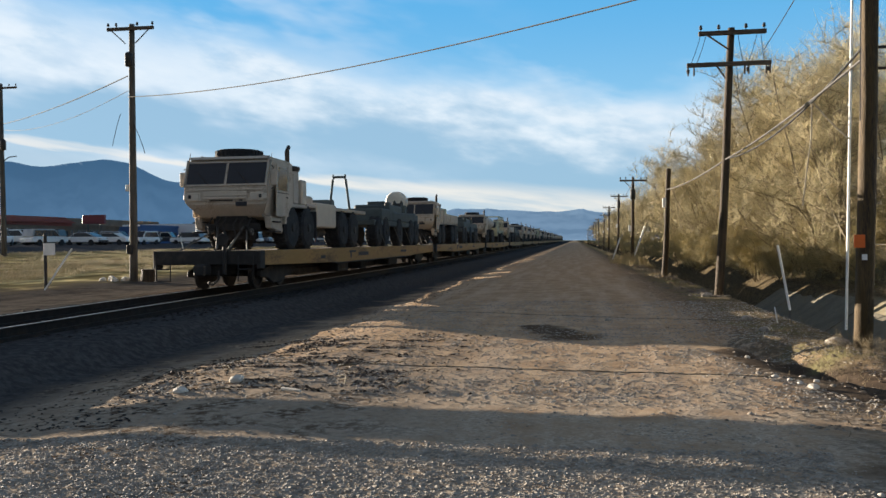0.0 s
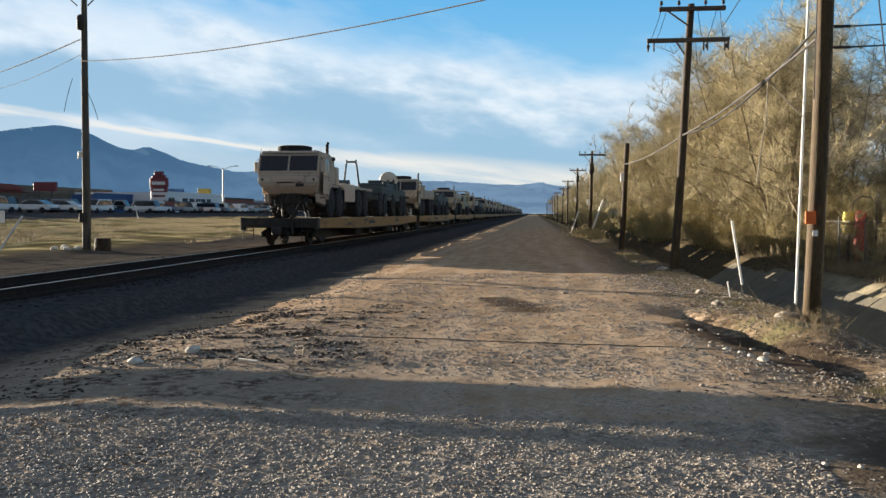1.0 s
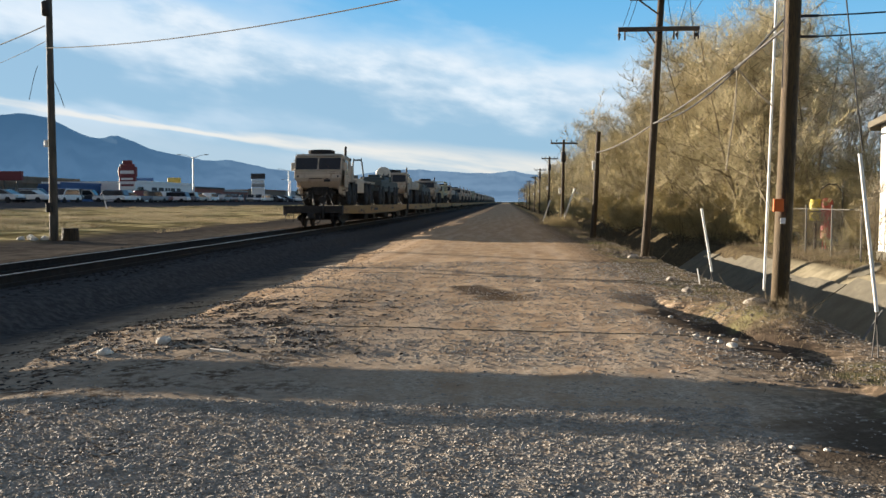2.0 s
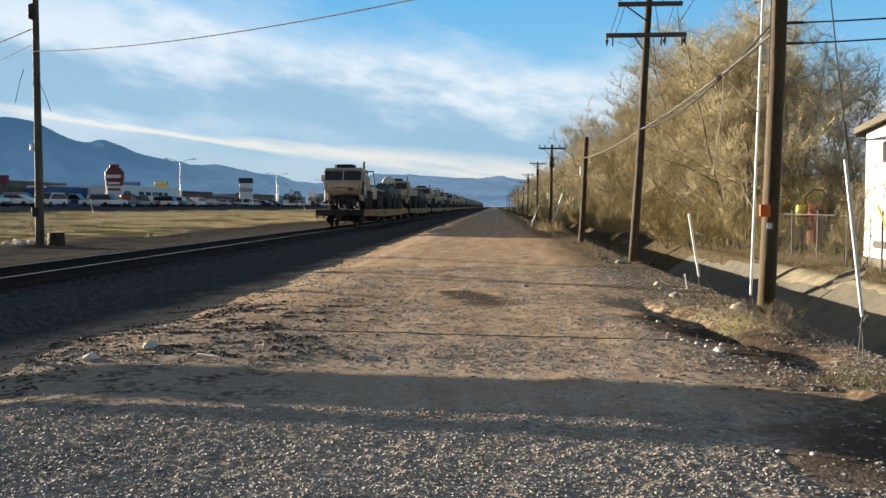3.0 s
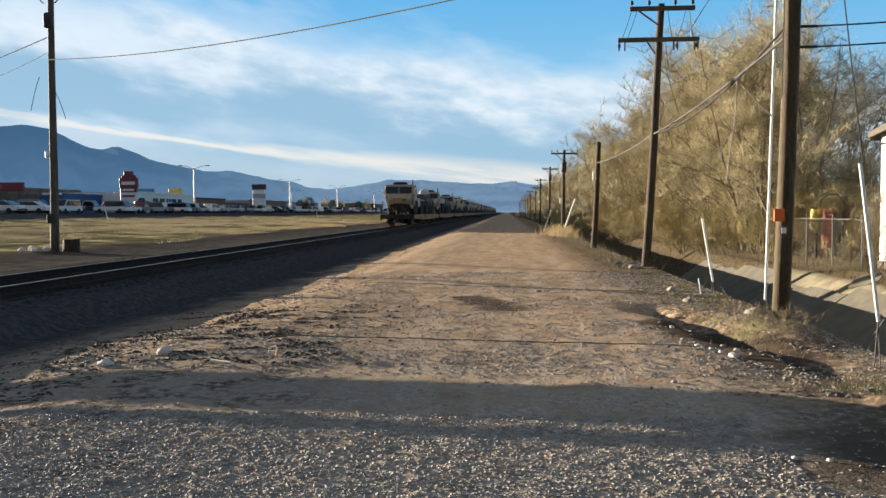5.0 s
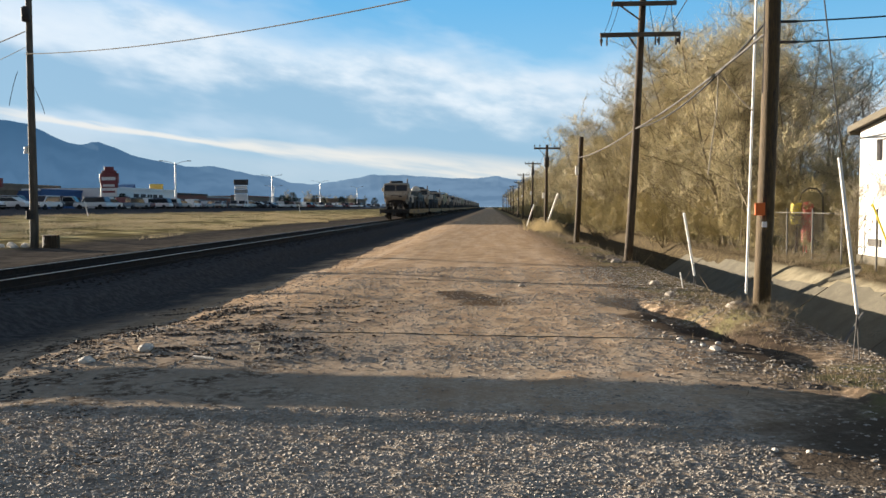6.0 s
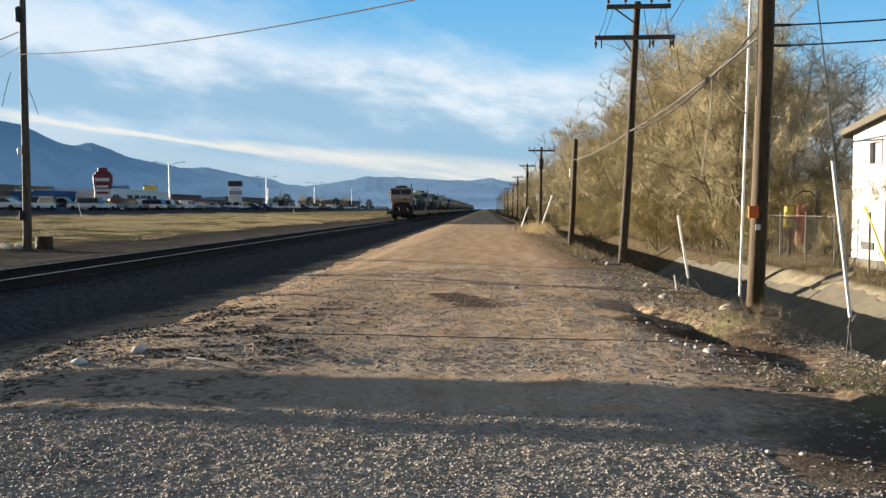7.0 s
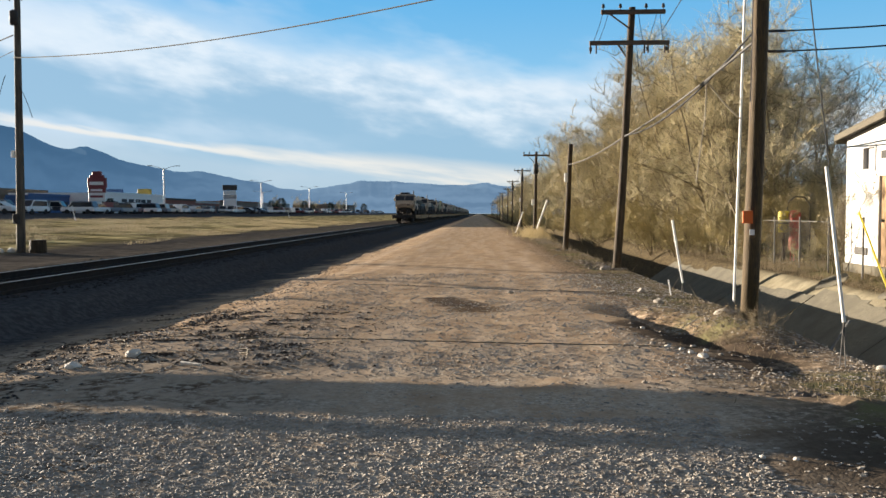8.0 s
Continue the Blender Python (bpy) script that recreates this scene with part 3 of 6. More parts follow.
def insulator(parent, x, y, z, hang=False):
    s = -1 if hang else 1
    part("insulator", lathe([(0.012, 0), (0.012, 0.05 * s), (0.045, 0.06 * s), (0.05, 0.10 * s), (0.03, 0.115 * s), (0.045, 0.13 * s), (0.03, 0.17 * s)], "Z", 10, (x, y, z)), M["glass_ins"], parent)


def cross_arm(t, cx, y, z, half, ends=(-0.95, -0.55, 0.55, 0.95), hang=False):
    arm = part("crossarm", box(cx - half, cx + half, y - 0.19, y - 0.09, z - 0.06, z + 0.06, 0.01), M["arm"], t)
    for e in ends:
        insulator(arm, cx + e * half, y - 0.14, z + (-0.06 if hang else 0.06), hang)
    return arm


g = lambda x, y: height(x, y)


def build_poles():
    # the stout pole by the ditch, with an orange tag
    p1 = thing("utility_pole", "stout yellow-brown wooden utility pole with an orange tag beside the ditch", "utility pole", group="poles along the ditch")
    z0 = g(4.0, 12.5)
    pole_shaft(p1, (3.93, 12.5, z0 - 0.5), (4.15, 12.5, 10.2), 0.125, 0.10, "pole_new")
    part("tag", box(3.79, 3.93, 12.35, 12.38, 1.45, 1.63, 0.003), M["orange"], p1, "faded orange warning tag")
    part("tag", box(3.89, 3.96, 12.358, 12.366, 1.28, 1.36, 0.002), M["white_pvc"], p1, "small white number plate")
    part("ground_wire", rod((3.895, 12.43, 3.2), (3.98, 12.45, 8.5), 0.008), M["wire_light"], p1)
    for z in (4.22, 3.93):
        part("bracket", box(4.0, 4.4, 12.48, 12.52, z - 0.018, z + 0.018, 0.005), M["steel_dark"], p1)
    cross_arm(p1, 4.14, 12.5, 9.7, 1.1)
    # second pole: two arms, a brace and hanging insulators, leaning to the ditch
    p2 = thing("utility_pole", "dark wooden utility pole with two crossarms, leaning to the ditch", "utility pole", group="poles along the ditch")
    pole_shaft(p2, (3.9, 24.4, g(3.9, 24.4) - 0.5), (4.34, 24.4, 7.42), 0.125, 0.095)
    cross_arm(p2, 4.32, 24.4, 7.26, 0.90, (-0.93, -0.4, 0.4, 0.93))
    low = cross_arm(p2, 4.22, 24.4, 6.40, 1.12, (-0.97, 0.45, 0.93), True)
    for a, b in (((3.62, 24.2, 7.22), (4.22, 24.2, 6.78)), ((3.88, 24.2, 6.36), (4.12, 24.2, 6.0))):
        part("brace", rod(a, b, 0.025), M["arm"], p2)
    for dx in (-1.09, -0.93, 0.42, 0.52, 0.98, 1.08):
        part("hanger", box(4.22 + dx - 0.02, 4.22 + dx + 0.02, 24.22, 24.26, 6.10, 6.345, 0.004), M["arm"], p2)
    for a, b in (((3.47, 24.25, 7.2), (3.17, 24.25, 6.35)), ((3.62, 24.25, 7.2), (3.32, 24.25, 6.35)), ((4.47, 24.25, 7.2), (4.62, 24.25, 6.35)), ((5.07, 24.25, 7.2), (5.17, 24.25, 6.35)), ((4.97, 24.25, 7.2), (4.72, 24.25, 6.4)), ((4.42, 24.25, 6.35), (4.5, 24.25, 5.6))):
        part("jumper_wire", line(sag(a, b, 0.06, 5), 0.008), M["wire"], p2)
    # third pole: short, no arm, a white box
    p3 = thing("utility_pole", "short dark wooden pole with a white box and no arm", "utility pole", group="poles along the ditch")
    pole_shaft(p3, (3.73, 37.3, g(3.7, 37.3) - 0.5), (4.0, 37.3, 4.62), 0.13, 0.10)
    part("meter_box", box(3.69, 3.83, 37.05, 37.16, 2.95, 3.35, 0.015), M["white_pvc"], p3, "white meter box")
    # the long row beyond
    row = thing("utility_pole", "weathered wooden utility pole with one crossarm and a white box", "utility pole", group="poles along the ditch")
    pole_shaft(row, (0, 0, -0.5), (0.10, 0, 6.6), 0.135, 0.09)
    arm = cross_arm(row, 0.09, 0, 6.35, 0.92)
    part("brace", rod((-0.5, -0.14, 6.3), (0.06, -0.12, 5.75), 0.02), M["arm"], row)
    part("transformer", lathe([(0.05, 5.05), (0.17, 5.07), (0.18, 5.7), (0.1, 5.75), (0.05, 5.8)], "Z", 14, (0.05, -0.28, 0)), M["glass_ins"], row, smooth=True)
    part("meter_box", box(-0.22, -0.06, -0.24, -0.13, 2.9, 3.3, 0.015), M["white_pvc"], row)
    places = [(3.78, 59.0, -0.75), (4.6, 95, 0.0), (5.0, 131, 0.1), (5.45, 168, 0), (5.5, 204, 0.1), (5.6, 240, 0), (5.9, 277, 0), (6.0, 314, 0), (6.0, 352, 0), (6.0, 390, 0), (6.1, 430, 0)]
    row.matrix_basis = pose(places[0][0], places[0][1], places[0][2] + 0.0, 0, 0.6, 0)
    for i, (x, y, dz) in enumerate(places[1:]):
        copy_thing(row, pose(x, y, dz, 0, random.uniform(-1, 1), random.uniform(-4, 4)))
    # across the track
    lp = thing("utility_pole", "tall weathered grey utility pole in the straw field", "utility pole", group="poles across the track")
    pole_shaft(lp, (-16.4, 29.5, g(-16.4, 29.5) - 0.6), (-16.3, 29.5, 9.85), 0.155, 0.10, "pole_grey")
    cross_arm(lp, -16.3, 29.5, 9.65, 0.93, (-0.95, -0.6, 0.3, 0.95))
    part("transformer", lathe([(0.05, 8.2), (0.13, 8.22), (0.14, 8.68), (0.09, 8.72), (0.05, 8.75)], "Z", 14, (-16.3, 29.22, 0)), M["steel_dark"], lp, smooth=True)
    part("brace", rod((-17.05, 29.35, 9.6), (-16.5, 29.35, 9.1), 0.022), M["arm"], lp)
    part("brace", rod((-15.55, 29.35, 9.6), (-16.1, 29.35, 9.1), 0.022), M["arm"], lp)
    part("switch_box", box(-16.5, -16.3, 29.2, 29.36, 1.25, 1.6, 0.02), M["steel_dark"], lp)
    part("meter_box", box(-16.56, -16.45, 29.3, 29.42, 3.6, 3.85, 0.01), M["white_pvc"], lp)
    lp2 = thing("utility_pole", "grey wooden utility pole with a street lamp at the field's edge", "utility pole", group="poles across the track")
    z0 = g(-35.5, 48.2)
    pole_shaft(lp2, (-35.5, 48.2, z0 - 0.5), (-35.55, 48.2, 11.8), 0.18, 0.12, "pole_grey")
    cross_arm(lp2, -35.5, 48.2, 11.5, 1.15)
    part("lamp_arm", line([(-35.4, 48.1, 6.9), (-34.9, 48.0, 7.15), (-34.3, 47.9, 7.2)], 0.035), M["glass_ins"], lp2)
    part("transformer", lathe([(0.05, 7.6), (0.18, 7.62), (0.19, 8.2), (0.05, 8.3)], "Z", 12, (-35.3, 48.0, 0)), M["glass_ins"], lp2, smooth=True)


build_poles()


def cable(label, points, r, material="wire"):
    ob = part("cable", line(points, r), M[material], None)
    return tagged(ob, label, "cable")


LP, LP2 = (-16.45, 29.4), (-35.5, 48.2)
cable("long sagging overhead cable across the road", sag((*LP, 7.12), (4.05, 12.5, 5.76), 0.46, 24), 0.015, "pale_wire")
cable("overhead cable between two poles across the track", sag((*LP, 7.9), (*LP2, 9.25), 0.18), 0.022)
cable("thin overhead cable between two poles across the track", sag((*LP, 7.35), (*LP2, 8.9), 0.5), 0.011, "wire_light")
cable("thick communication cable strung along the poles", sag((4.05, 12.4, 4.15), (4.12, 24.25, 3.78), 0.10) + sag((4.12, 24.25, 3.78), (3.9, 37.2, 3.72), 0.12)[1:], 0.022, "wire_light")
cable("second communication cable along the poles", sag((4.05, 12.4, 4.35), (4.12, 24.25, 3.80), 0.35), 0.02)
for z in (4.22, 3.93):
    cable("service cable from the pole over the ditch", sag((4.38, 12.5, z), (12.5, 13.0, z + 1.1), 0.2), 0.012)
cable("overhead line rising from the pole arm", sag((5.15, 24.3, 6.75), (5.4, 9.0, 9.9), 0.2), 0.012)
for y0, y1, x0, x1, z0, z1 in ((59, 95, 3.9, 4.7, 5.5, 6.3), (95, 131, 4.7, 5.1, 6.3, 6.4), (131, 168, 5.1, 5.5, 6.4, 6.3)):
    cable("overhead line between poles along the ditch", sag((x0, y0, z0), (x1, y1, z1), 0.5), 0.012)
cable("guy wire from the pole to the ground", [(4.3, 12.5, 8.2), (3.6, 8.9, 2.07), (3.86, 8.95, 0.05)][:2], 0.008)
cable("loose wire hanging from the pole across the track", sag((-16.75, 29.4, 6.5), (-17.1, 29.4, 5.3), -0.1, 6), 0.011)
cable("loose wire hanging from the pole across the track", sag((-16.25, 29.4, 6.1), (-15.8, 29.4, 5.0), -0.1, 6), 0.011)
cable("pale cable slung from the communication line to the conduit", sag((4.08, 15.5, 3.97), (5.03, 16.6, 3.40), 0.04), 0.014, "pale_wire")
cable("pale loose cable end hanging from the communication line", [(4.08, 15.5, 3.95), (4.07, 15.55, 3.3), (3.99, 15.6, 2.6), (3.94, 15.6, 2.15)], 0.012, "pale_wire")


def stake(label, a, b, r=0.028, material="white_pvc", tail=True):
    t = thing("guy_guard", label, "guy guard", group="guy guards by the ditch")
    part("sleeve", rod(a, b, r, seg=12), M[material], t)
    if tail:
        a = Vector(a)
        z = g(a.x, a.y) - 0.05
        for dx in (-0.04, 0.03):
            part("anchor_wire", line([a, (a.x + dx, a.y, z)], 0.008), M["wire_light"], t)
    return t


stake("white plastic guy guard leaning over the ditch's end", (3.80, 8.95, 0.46), (3.58, 8.92, 2.08), 0.018)
stake("short white guy guard at the ditch's edge", (3.93, 16.5, 0.25), (3.72, 16.5, 1.46), 0.023)
stake("stub of a white guy guard", (3.73, 16.6, 0.0), (3.68, 16.6, 0.30), 0.013, tail=False)
stake("leaning white guy guard at the far road's edge", (3.0, 70.0, 0.0), (3.6, 70.0, 1.75), 0.055, "white_pvc", False)
stake("pale yellowish guy guard in tall grass", (3.86, 59.6, 0.0), (4.75, 59.6, 2.5), 0.07, "white_pvc", False)
stake("yellow plastic guy guard by the ditch", (8.05, 17.0, 0.1), (7.55, 17.2, 1.62), 0.02, "yellow_pvc", False)
stake("tall white plastic conduit beside the pole", (4.94, 16.6, -0.12), (5.14, 16.6, 8.5), 0.024, tail=False)

# ---------- the train ----------
CAR = 27.6          # length from coupler to coupler
DECK = RAIL_Z + 1.04


def at(t):
    """How far the train's last truck has gone along the track at t seconds."""
    return 21.5 + 9.8 * t + 0.09 * t * t


def make_wheelset(parent, y):
    ws = part("wheelset", rod((-0.95, 0, 0), (0.95, 0, 0), 0.075, seg=10), M["wheel"], parent)
    ws.matrix_basis = pose(0, y, 0.42)
    for s in (-1, 1):
        prof = [(0.44, -0.70 * s), (0.45, -0.725 * s), (0.42, -0.735 * s), (0.415, -0.82 * s), (0.34, -0.82 * s), (0.32, -0.79 * s), (0.14, -0.78 * s), (0.12, -0.84 * s)]
        part("wheel", lathe([(0.1, -0.70 * s)] + prof, "X", 24), M["wheel"], ws)
    return ws


def make_flatcar():
    """An 89-foot flat car: its origin is under the end coupler at the rail's top, y forward."""
    car = thing("flatcar", "long yellow railway flatcar with wooden deck and black ends", "railway car", group="flatcars of the train")
    L = CAR - 0.9
    y0 = 0.45
    h = DECK - RAIL_Z
    part("deck", box(-1.37, 1.37, y0 + 0.1, y0 + L - 0.1, h - 0.06, h, 0.01), M["deck"], car)
    for s in (-1, 1):
        x = s * 1.41
        sill = [(y0 + 0.35, h + 0.02), (y0 + L - 0.35, h + 0.02), (y0 + L - 0.35, h - 0.36), (y0 + L - 7, h - 0.46), (y0 + 7, h - 0.46), (y0 + 0.35, h - 0.36)]
        part("side_sill", prism(sill, x - 0.05, x + 0.05, 0.012), M["yellow"], car, "yellow painted side sill")
        part("sill_flange", box(x - 0.09, x + 0.09, y0 + 6.8, y0 + L - 6.8, h - 0.50, h - 0.465, 0.006), M["steel_dark"], car)
        for e0, e1 in ((y0, y0 + 0.345), (y0 + L - 0.345, y0 + L)):
            part("end_sill_side", box(x - 0.055, x + 0.055, e0, e1, h - 0.44, h + 0.02, 0.012), M["steel_dark"], car)
        # lettering that cannot be read, and a plain mark
        for k, (yy, w, hh, dz) in enumerate(((8.6, 0.9, 0.07, 0.08), (8.75, 0.16, 0.24, 0.1), (9.9, 1.5, 0.13, 0.15), (5.2, 0.5, 0.10, 0.2), (17.5, 1.3, 0.1, 0.16))):
            part("marking", box(x + s * 0.052 - 0.002, x + s * 0.052 + 0.003, y0 + yy, y0 + yy + w, h - dz - hh, h - dz), M["mark"], car)
    part("centre_sill", box(-0.35, 0.35, y0 + 0.2, y0 + L - 0.2, h - 0.62, h - 0.06, 0.02), M["steel_dark"], car)
    belly = [(y0 + 4.6, h - 0.62), (y0 + 6.4, h - 0.86), (y0 + L - 6.4, h - 0.86), (y0 + L - 4.6, h - 0.62)]
    part("fish_belly", prism(belly, -0.34, 0.34, 0.02), M["steel_dark"], car)
    for yy, w in ((8.2, 1.4), (11.5, 0.8), (16.4, 1.8)):
        part("brake_gear", box(0.5, 1.15, y0 + yy, y0 + yy + w, h - 0.82, h - 0.46, 0.04), M["steel_dark"], car)
    for k in range(9):
        yy = y0 + 3 + k * (L - 6) / 8
        part("cross_bearer", box(-1.37, 1.37, yy - 0.05, yy + 0.05, h - 0.4, h - 0.07, 0.01), M["steel_dark"], car)
    for end, sg in ((y0, 1), (y0 + L, -1)):
        part("end_plate", box(-1.37, 1.37, min(end, end + sg * 0.12), max(end, end + sg * 0.12), h - 0.34, h + 0.02, 0.015), M["steel_dark"], car)
        part("coupler", box(-0.16, 0.16, min(end - sg * 0.45, end), max(end - sg * 0.45, end), h - 0.62, h - 0.32, 0.05), M["steel_dark"], car)
        part("air_hose", line([(0.35, end, h - 0.5), (0.4, end - sg * 0.15, h - 0.7), (0.3, end - sg * 0.3, h - 0.85), (0.22, end - sg * 0.38, h - 0.78)], 0.03, seg=7), M["steel_dark"], car)
        for s in (-1, 1):
            bm = bmesh.new()
            line([(s * 1.32, end - sg * 0.12, h - 0.1), (s * 1.32, end - sg * 0.14, h - 0.75), (s * 0.92, end - sg * 0.14, h - 0.75), (s * 0.92, end - sg * 0.12, h - 0.1)], 0.018, bm)
            line([(s * 1.32, end - sg * 0.14, h - 0.45), (s * 0.92, end - sg * 0.14, h - 0.45)], 0.018, bm)
            part("end_step", bm, M["steel_dark"], car)
    # hand brake stand and lashing bridge at the last end
    part("brake_stand", box(0.49, 0.59, y0 - 0.14, y0 - 0.03, h - 0.60, h + 0.50, 0.03), M["steel_dark"], car)
    part("brake_wheel", lathe([(0.15, -0.21), (0.17, -0.2), (0.15, -0.18), (0.12, -0.2)], "Y", 16, (0.54, y0, h + 0.30)), M["steel_dark"], car)
    for yc in (y0 + 2.35, y0 + L - 2.35):
        tr = part("truck_frame", box(-1.05, 1.05, yc - 0.22, yc + 0.22, 0.36, 0.62, 0.04), M["steel_dark"], car)
        for s in (-1, 1):
            side = [(yc - 1.25, 0.50), (yc - 1.25, 0.34), (yc - 0.75, 0.30), (yc - 0.35, 0.14), (yc + 0.35, 0.14), (yc + 0.75, 0.30), (yc + 1.25, 0.34), (yc + 1.25, 0.50), (yc + 0.4, 0.70), (yc - 0.4, 0.70)]
            part("truck_side", prism(side, s * 1.0 - 0.06, s * 1.0 + 0.06, 0.02), M["steel_dark"], tr)
            for k in (-0.14, 0, 0.14):
                part("spring", rod((s * 1.0, yc + k, 0.2), (s * 1.0, yc + k, 0.45), 0.055, seg=8), M["wheel"], tr)
        for d in (-0.9, 0.9):
            make_wheelset(car, yc + d)
    return car


def wheel_at(t, x, y, r=0.66, w=0.46, face=1, rim="steel_dark"):
    """A big military tyre with lugs on an axle along x."""
    prof = [(0.30, -w / 2), (r * 0.82, -w / 2), (r * 0.95, -w / 2 + 0.05), (r, -w / 2 + 0.1), (r, w / 2 - 0.1), (r * 0.95, w / 2 - 0.05), (r * 0.82, w / 2), (0.30, w / 2)]
    bm = lathe(prof, "X", 22, (x, y, r))
    for k in range(22):
        a = 2 * math.pi * k / 22
        for s in (-1, 1):
            own = box(s * 0.02 if s > 0 else -w * 0.42, w * 0.42 if s > 0 else -0.02, -0.03, 0.03, r - 0.01, r + 0.022)
            bmesh.ops.transform(own, matrix=Matrix.Translation((x, y, r)) @ Matrix.Rotation(a + (0.11 if s > 0 else 0), 4, "X"), verts=own.verts)
            join(bm, own)
    ty = part("tyre", bm, M["tyre"], t)
    f = face * (w / 2)
    part("rim", lathe([(0.31, f - face * 0.12), (0.30, f - face * 0.02), (0.27, f - face * 0.06), (0.14, f - face * 0.08), (0.13, f + face * 0.03), (0.06, f + face * 0.04)], "X", 20, (x, y, r)), M[rim], ty)
    return ty


def make_hemtt(rear):
    """An eight-wheeled army truck, its cab at the origin's end looking back along the track (-y); rear says what the bed carries."""
    t = thing("army_truck", {"wrecker": "tan eight-wheeled army truck with a spare tyre on its cab roof", "tank": "tan army fuel truck with a tank body and roof tyre",
                             "cargo": "tan army cargo truck with dropside bed and roof tyre"}[rear], "army truck", group="army vehicles on the train")
    # cab: a faceted box, front leaning back above and tucked in below
    side = [(0.42, 0.93), (0.10, 1.20), (0.0, 1.32), (0.0, 1.72), (0.30, 2.50), (0.42, 2.56), (2.05, 2.56), (2.10, 1.25), (1.85, 1.15), (1.55, 0.86)]
    own = prism(side, -1.22, 1.22)
    for v in own.verts:          # the front narrows, most of all at its foot
        if v.co.y < 0.05:
            v.co.x *= 1.0
        elif v.co.y < 0.2:
            v.co.x *= 0.93
        elif v.co.y < 0.45:
            v.co.x *= 0.76 if v.co.z < 1 else 0.98
    bmesh.ops.triangulate(own, faces=[f for f in own.faces if len(f.verts) > 4])
    bmesh.ops.bevel(own, geom=[e for e in own.edges if e.calc_face_angle(0) > 0.25], offset=0.055, segments=3, affect="EDGES")
    cab = part("cab", own, M["tan"], t)
    # windscreen in two panes, set in the sloping front
    tilt = Matrix.Translation((0, 0.0, 1.72)) @ Matrix.Rotation(-math.atan2(0.30, 0.78), 4, "X")
    for x0, x1 in ((-1.13, -0.03), (0.03, 1.13)):
        own = box(x0, x1, -0.030, -0.012, 0.10, 0.74, 0.008)
        bmesh.ops.transform(own, matrix=tilt, verts=own.verts)
        part("windscreen", own, M["windshield"], t, "dark glass windscreen pane")
        own = bmesh.new()
        for a, b, c, d in ((x0 - 0.03, x0, 0.06, 0.78), (x1, x1 + 0.03, 0.06, 0.78)):
            box(a, b, -0.040, -0.005, c, d, 0, own)
        box(x0 - 0.03, x1 + 0.03, -0.040, -0.005, 0.74, 0.79, 0, own)
        box(x0 - 0.03, x1 + 0.03, -0.040, -0.005, 0.05, 0.10, 0, own)
        bmesh.ops.transform(own, matrix=tilt, verts=own.verts)
        part("windscreen_frame", own, M["tan"], t)
        own = rod(((x0 + x1) / 2 + 0.1, -0.05, 0.08), ((x0 + x1) / 2 - 0.25, -0.05, 0.45), 0.012, seg=6)
        bmesh.ops.transform(own, matrix=tilt, verts=own.verts)
        part("wiper", own, M["steel_dark"], t)
    part("grab_rail", box(-0.62, 0.62, -0.04, 0.0, 1.42, 1.47, 0.01), M["tan_light"], t)
    part("front_panel", box(-0.62, 0.62, -0.025, 0.0, 1.50, 1.62, 0.008), M["tan_light"], t)
    for s in (-1, 1):
        lb = part("headlight_box", box(s * 0.90 - 0.19, s * 0.90 + 0.19, -0.03, 0.01, 1.36, 1.60, 0.02), M["tan_light"], t)
        part("headlight", lathe([(0.09, -0.05), (0.085, -0.02), (0.03, -0.015)], "Y", 16, (s * 0.84, 0, 1.48)), M["lamp_glass"], lb)
        part("marker_lamp", box(s * 1.01 - 0.04, s * 1.01 + 0.04, -0.05, -0.02, 1.44, 1.54, 0.01), M["mark"], lb)
        # doors, side windows, mirrors, steps
        dx = s * 1.222
        door = [(0.62, 0.95), (0.62, 1.70), (0.72, 2.42), (1.62, 2.42), (1.62, 0.95)]
        d = part("door", prism(door, dx - 0.012, dx + 0.012, 0.01), M["tan"], t)
        win = [(0.74, 1.68), (0.84, 2.32), (1.52, 2.32), (1.52, 1.68)]
        part("side_window", prism(win, dx + s * 0.013 - 0.004, dx + s * 0.013 + 0.004), M["windshield"], d)
        part("door_handle", box(dx - 0.03, dx + 0.03, 1.42, 1.56, 1.48, 1.52, 0.008), M["steel_dark"], d)
        mr = part("mirror", box(s * 1.31 - 0.10, s * 1.31 + 0.10, 0.20, 0.26, 1.78, 2.18, 0.02), M["tan_light"], t)
        part("mirror_arm", line([(s * 1.14, 0.45, 2.38), (s * 1.30, 0.24, 2.25)], 0.014), M["steel_dark"], t)
        part("mirror_arm", line([(s * 1.18, 0.40, 1.70), (s * 1.30, 0.24, 1.74)], 0.014), M["steel_dark"], t)
        part("fender", prism([(1.75, 1.35), (3.35, 1.35), (3.35, 1.25), (1.75, 1.25)], s * 1.22 - 0.30 if s > 0 else -1.22, 1.22 if s > 0 else -0.92, 0.02), M["tan"], t)
        part("step", box(s * 1.05 - 0.16, s * 1.05 + 0.16, 0.55, 1.05, 0.50, 0.55, 0.01), M["steel_dark"], t)
        part("step", box(s * 1.05 - 0.16, s * 1.05 + 0.16, 0.55, 1.05, 0.78, 0.82, 0.01), M["steel_dark"], t)
    part("bumper", box(-0.80, 0.80, 0.40, 0.58, 0.55, 0.76, 0.03), M["steel_dark"], t)
    for s in (-1, 1):
        part("tow_hook", lathe([(0.09, -0.02), (0.09, 0.02), (0.05, 0.02), (0.05, -0.02)], "X", 12, (s * 0.45, 0.38, 0.62)), M["steel_dark"], t)
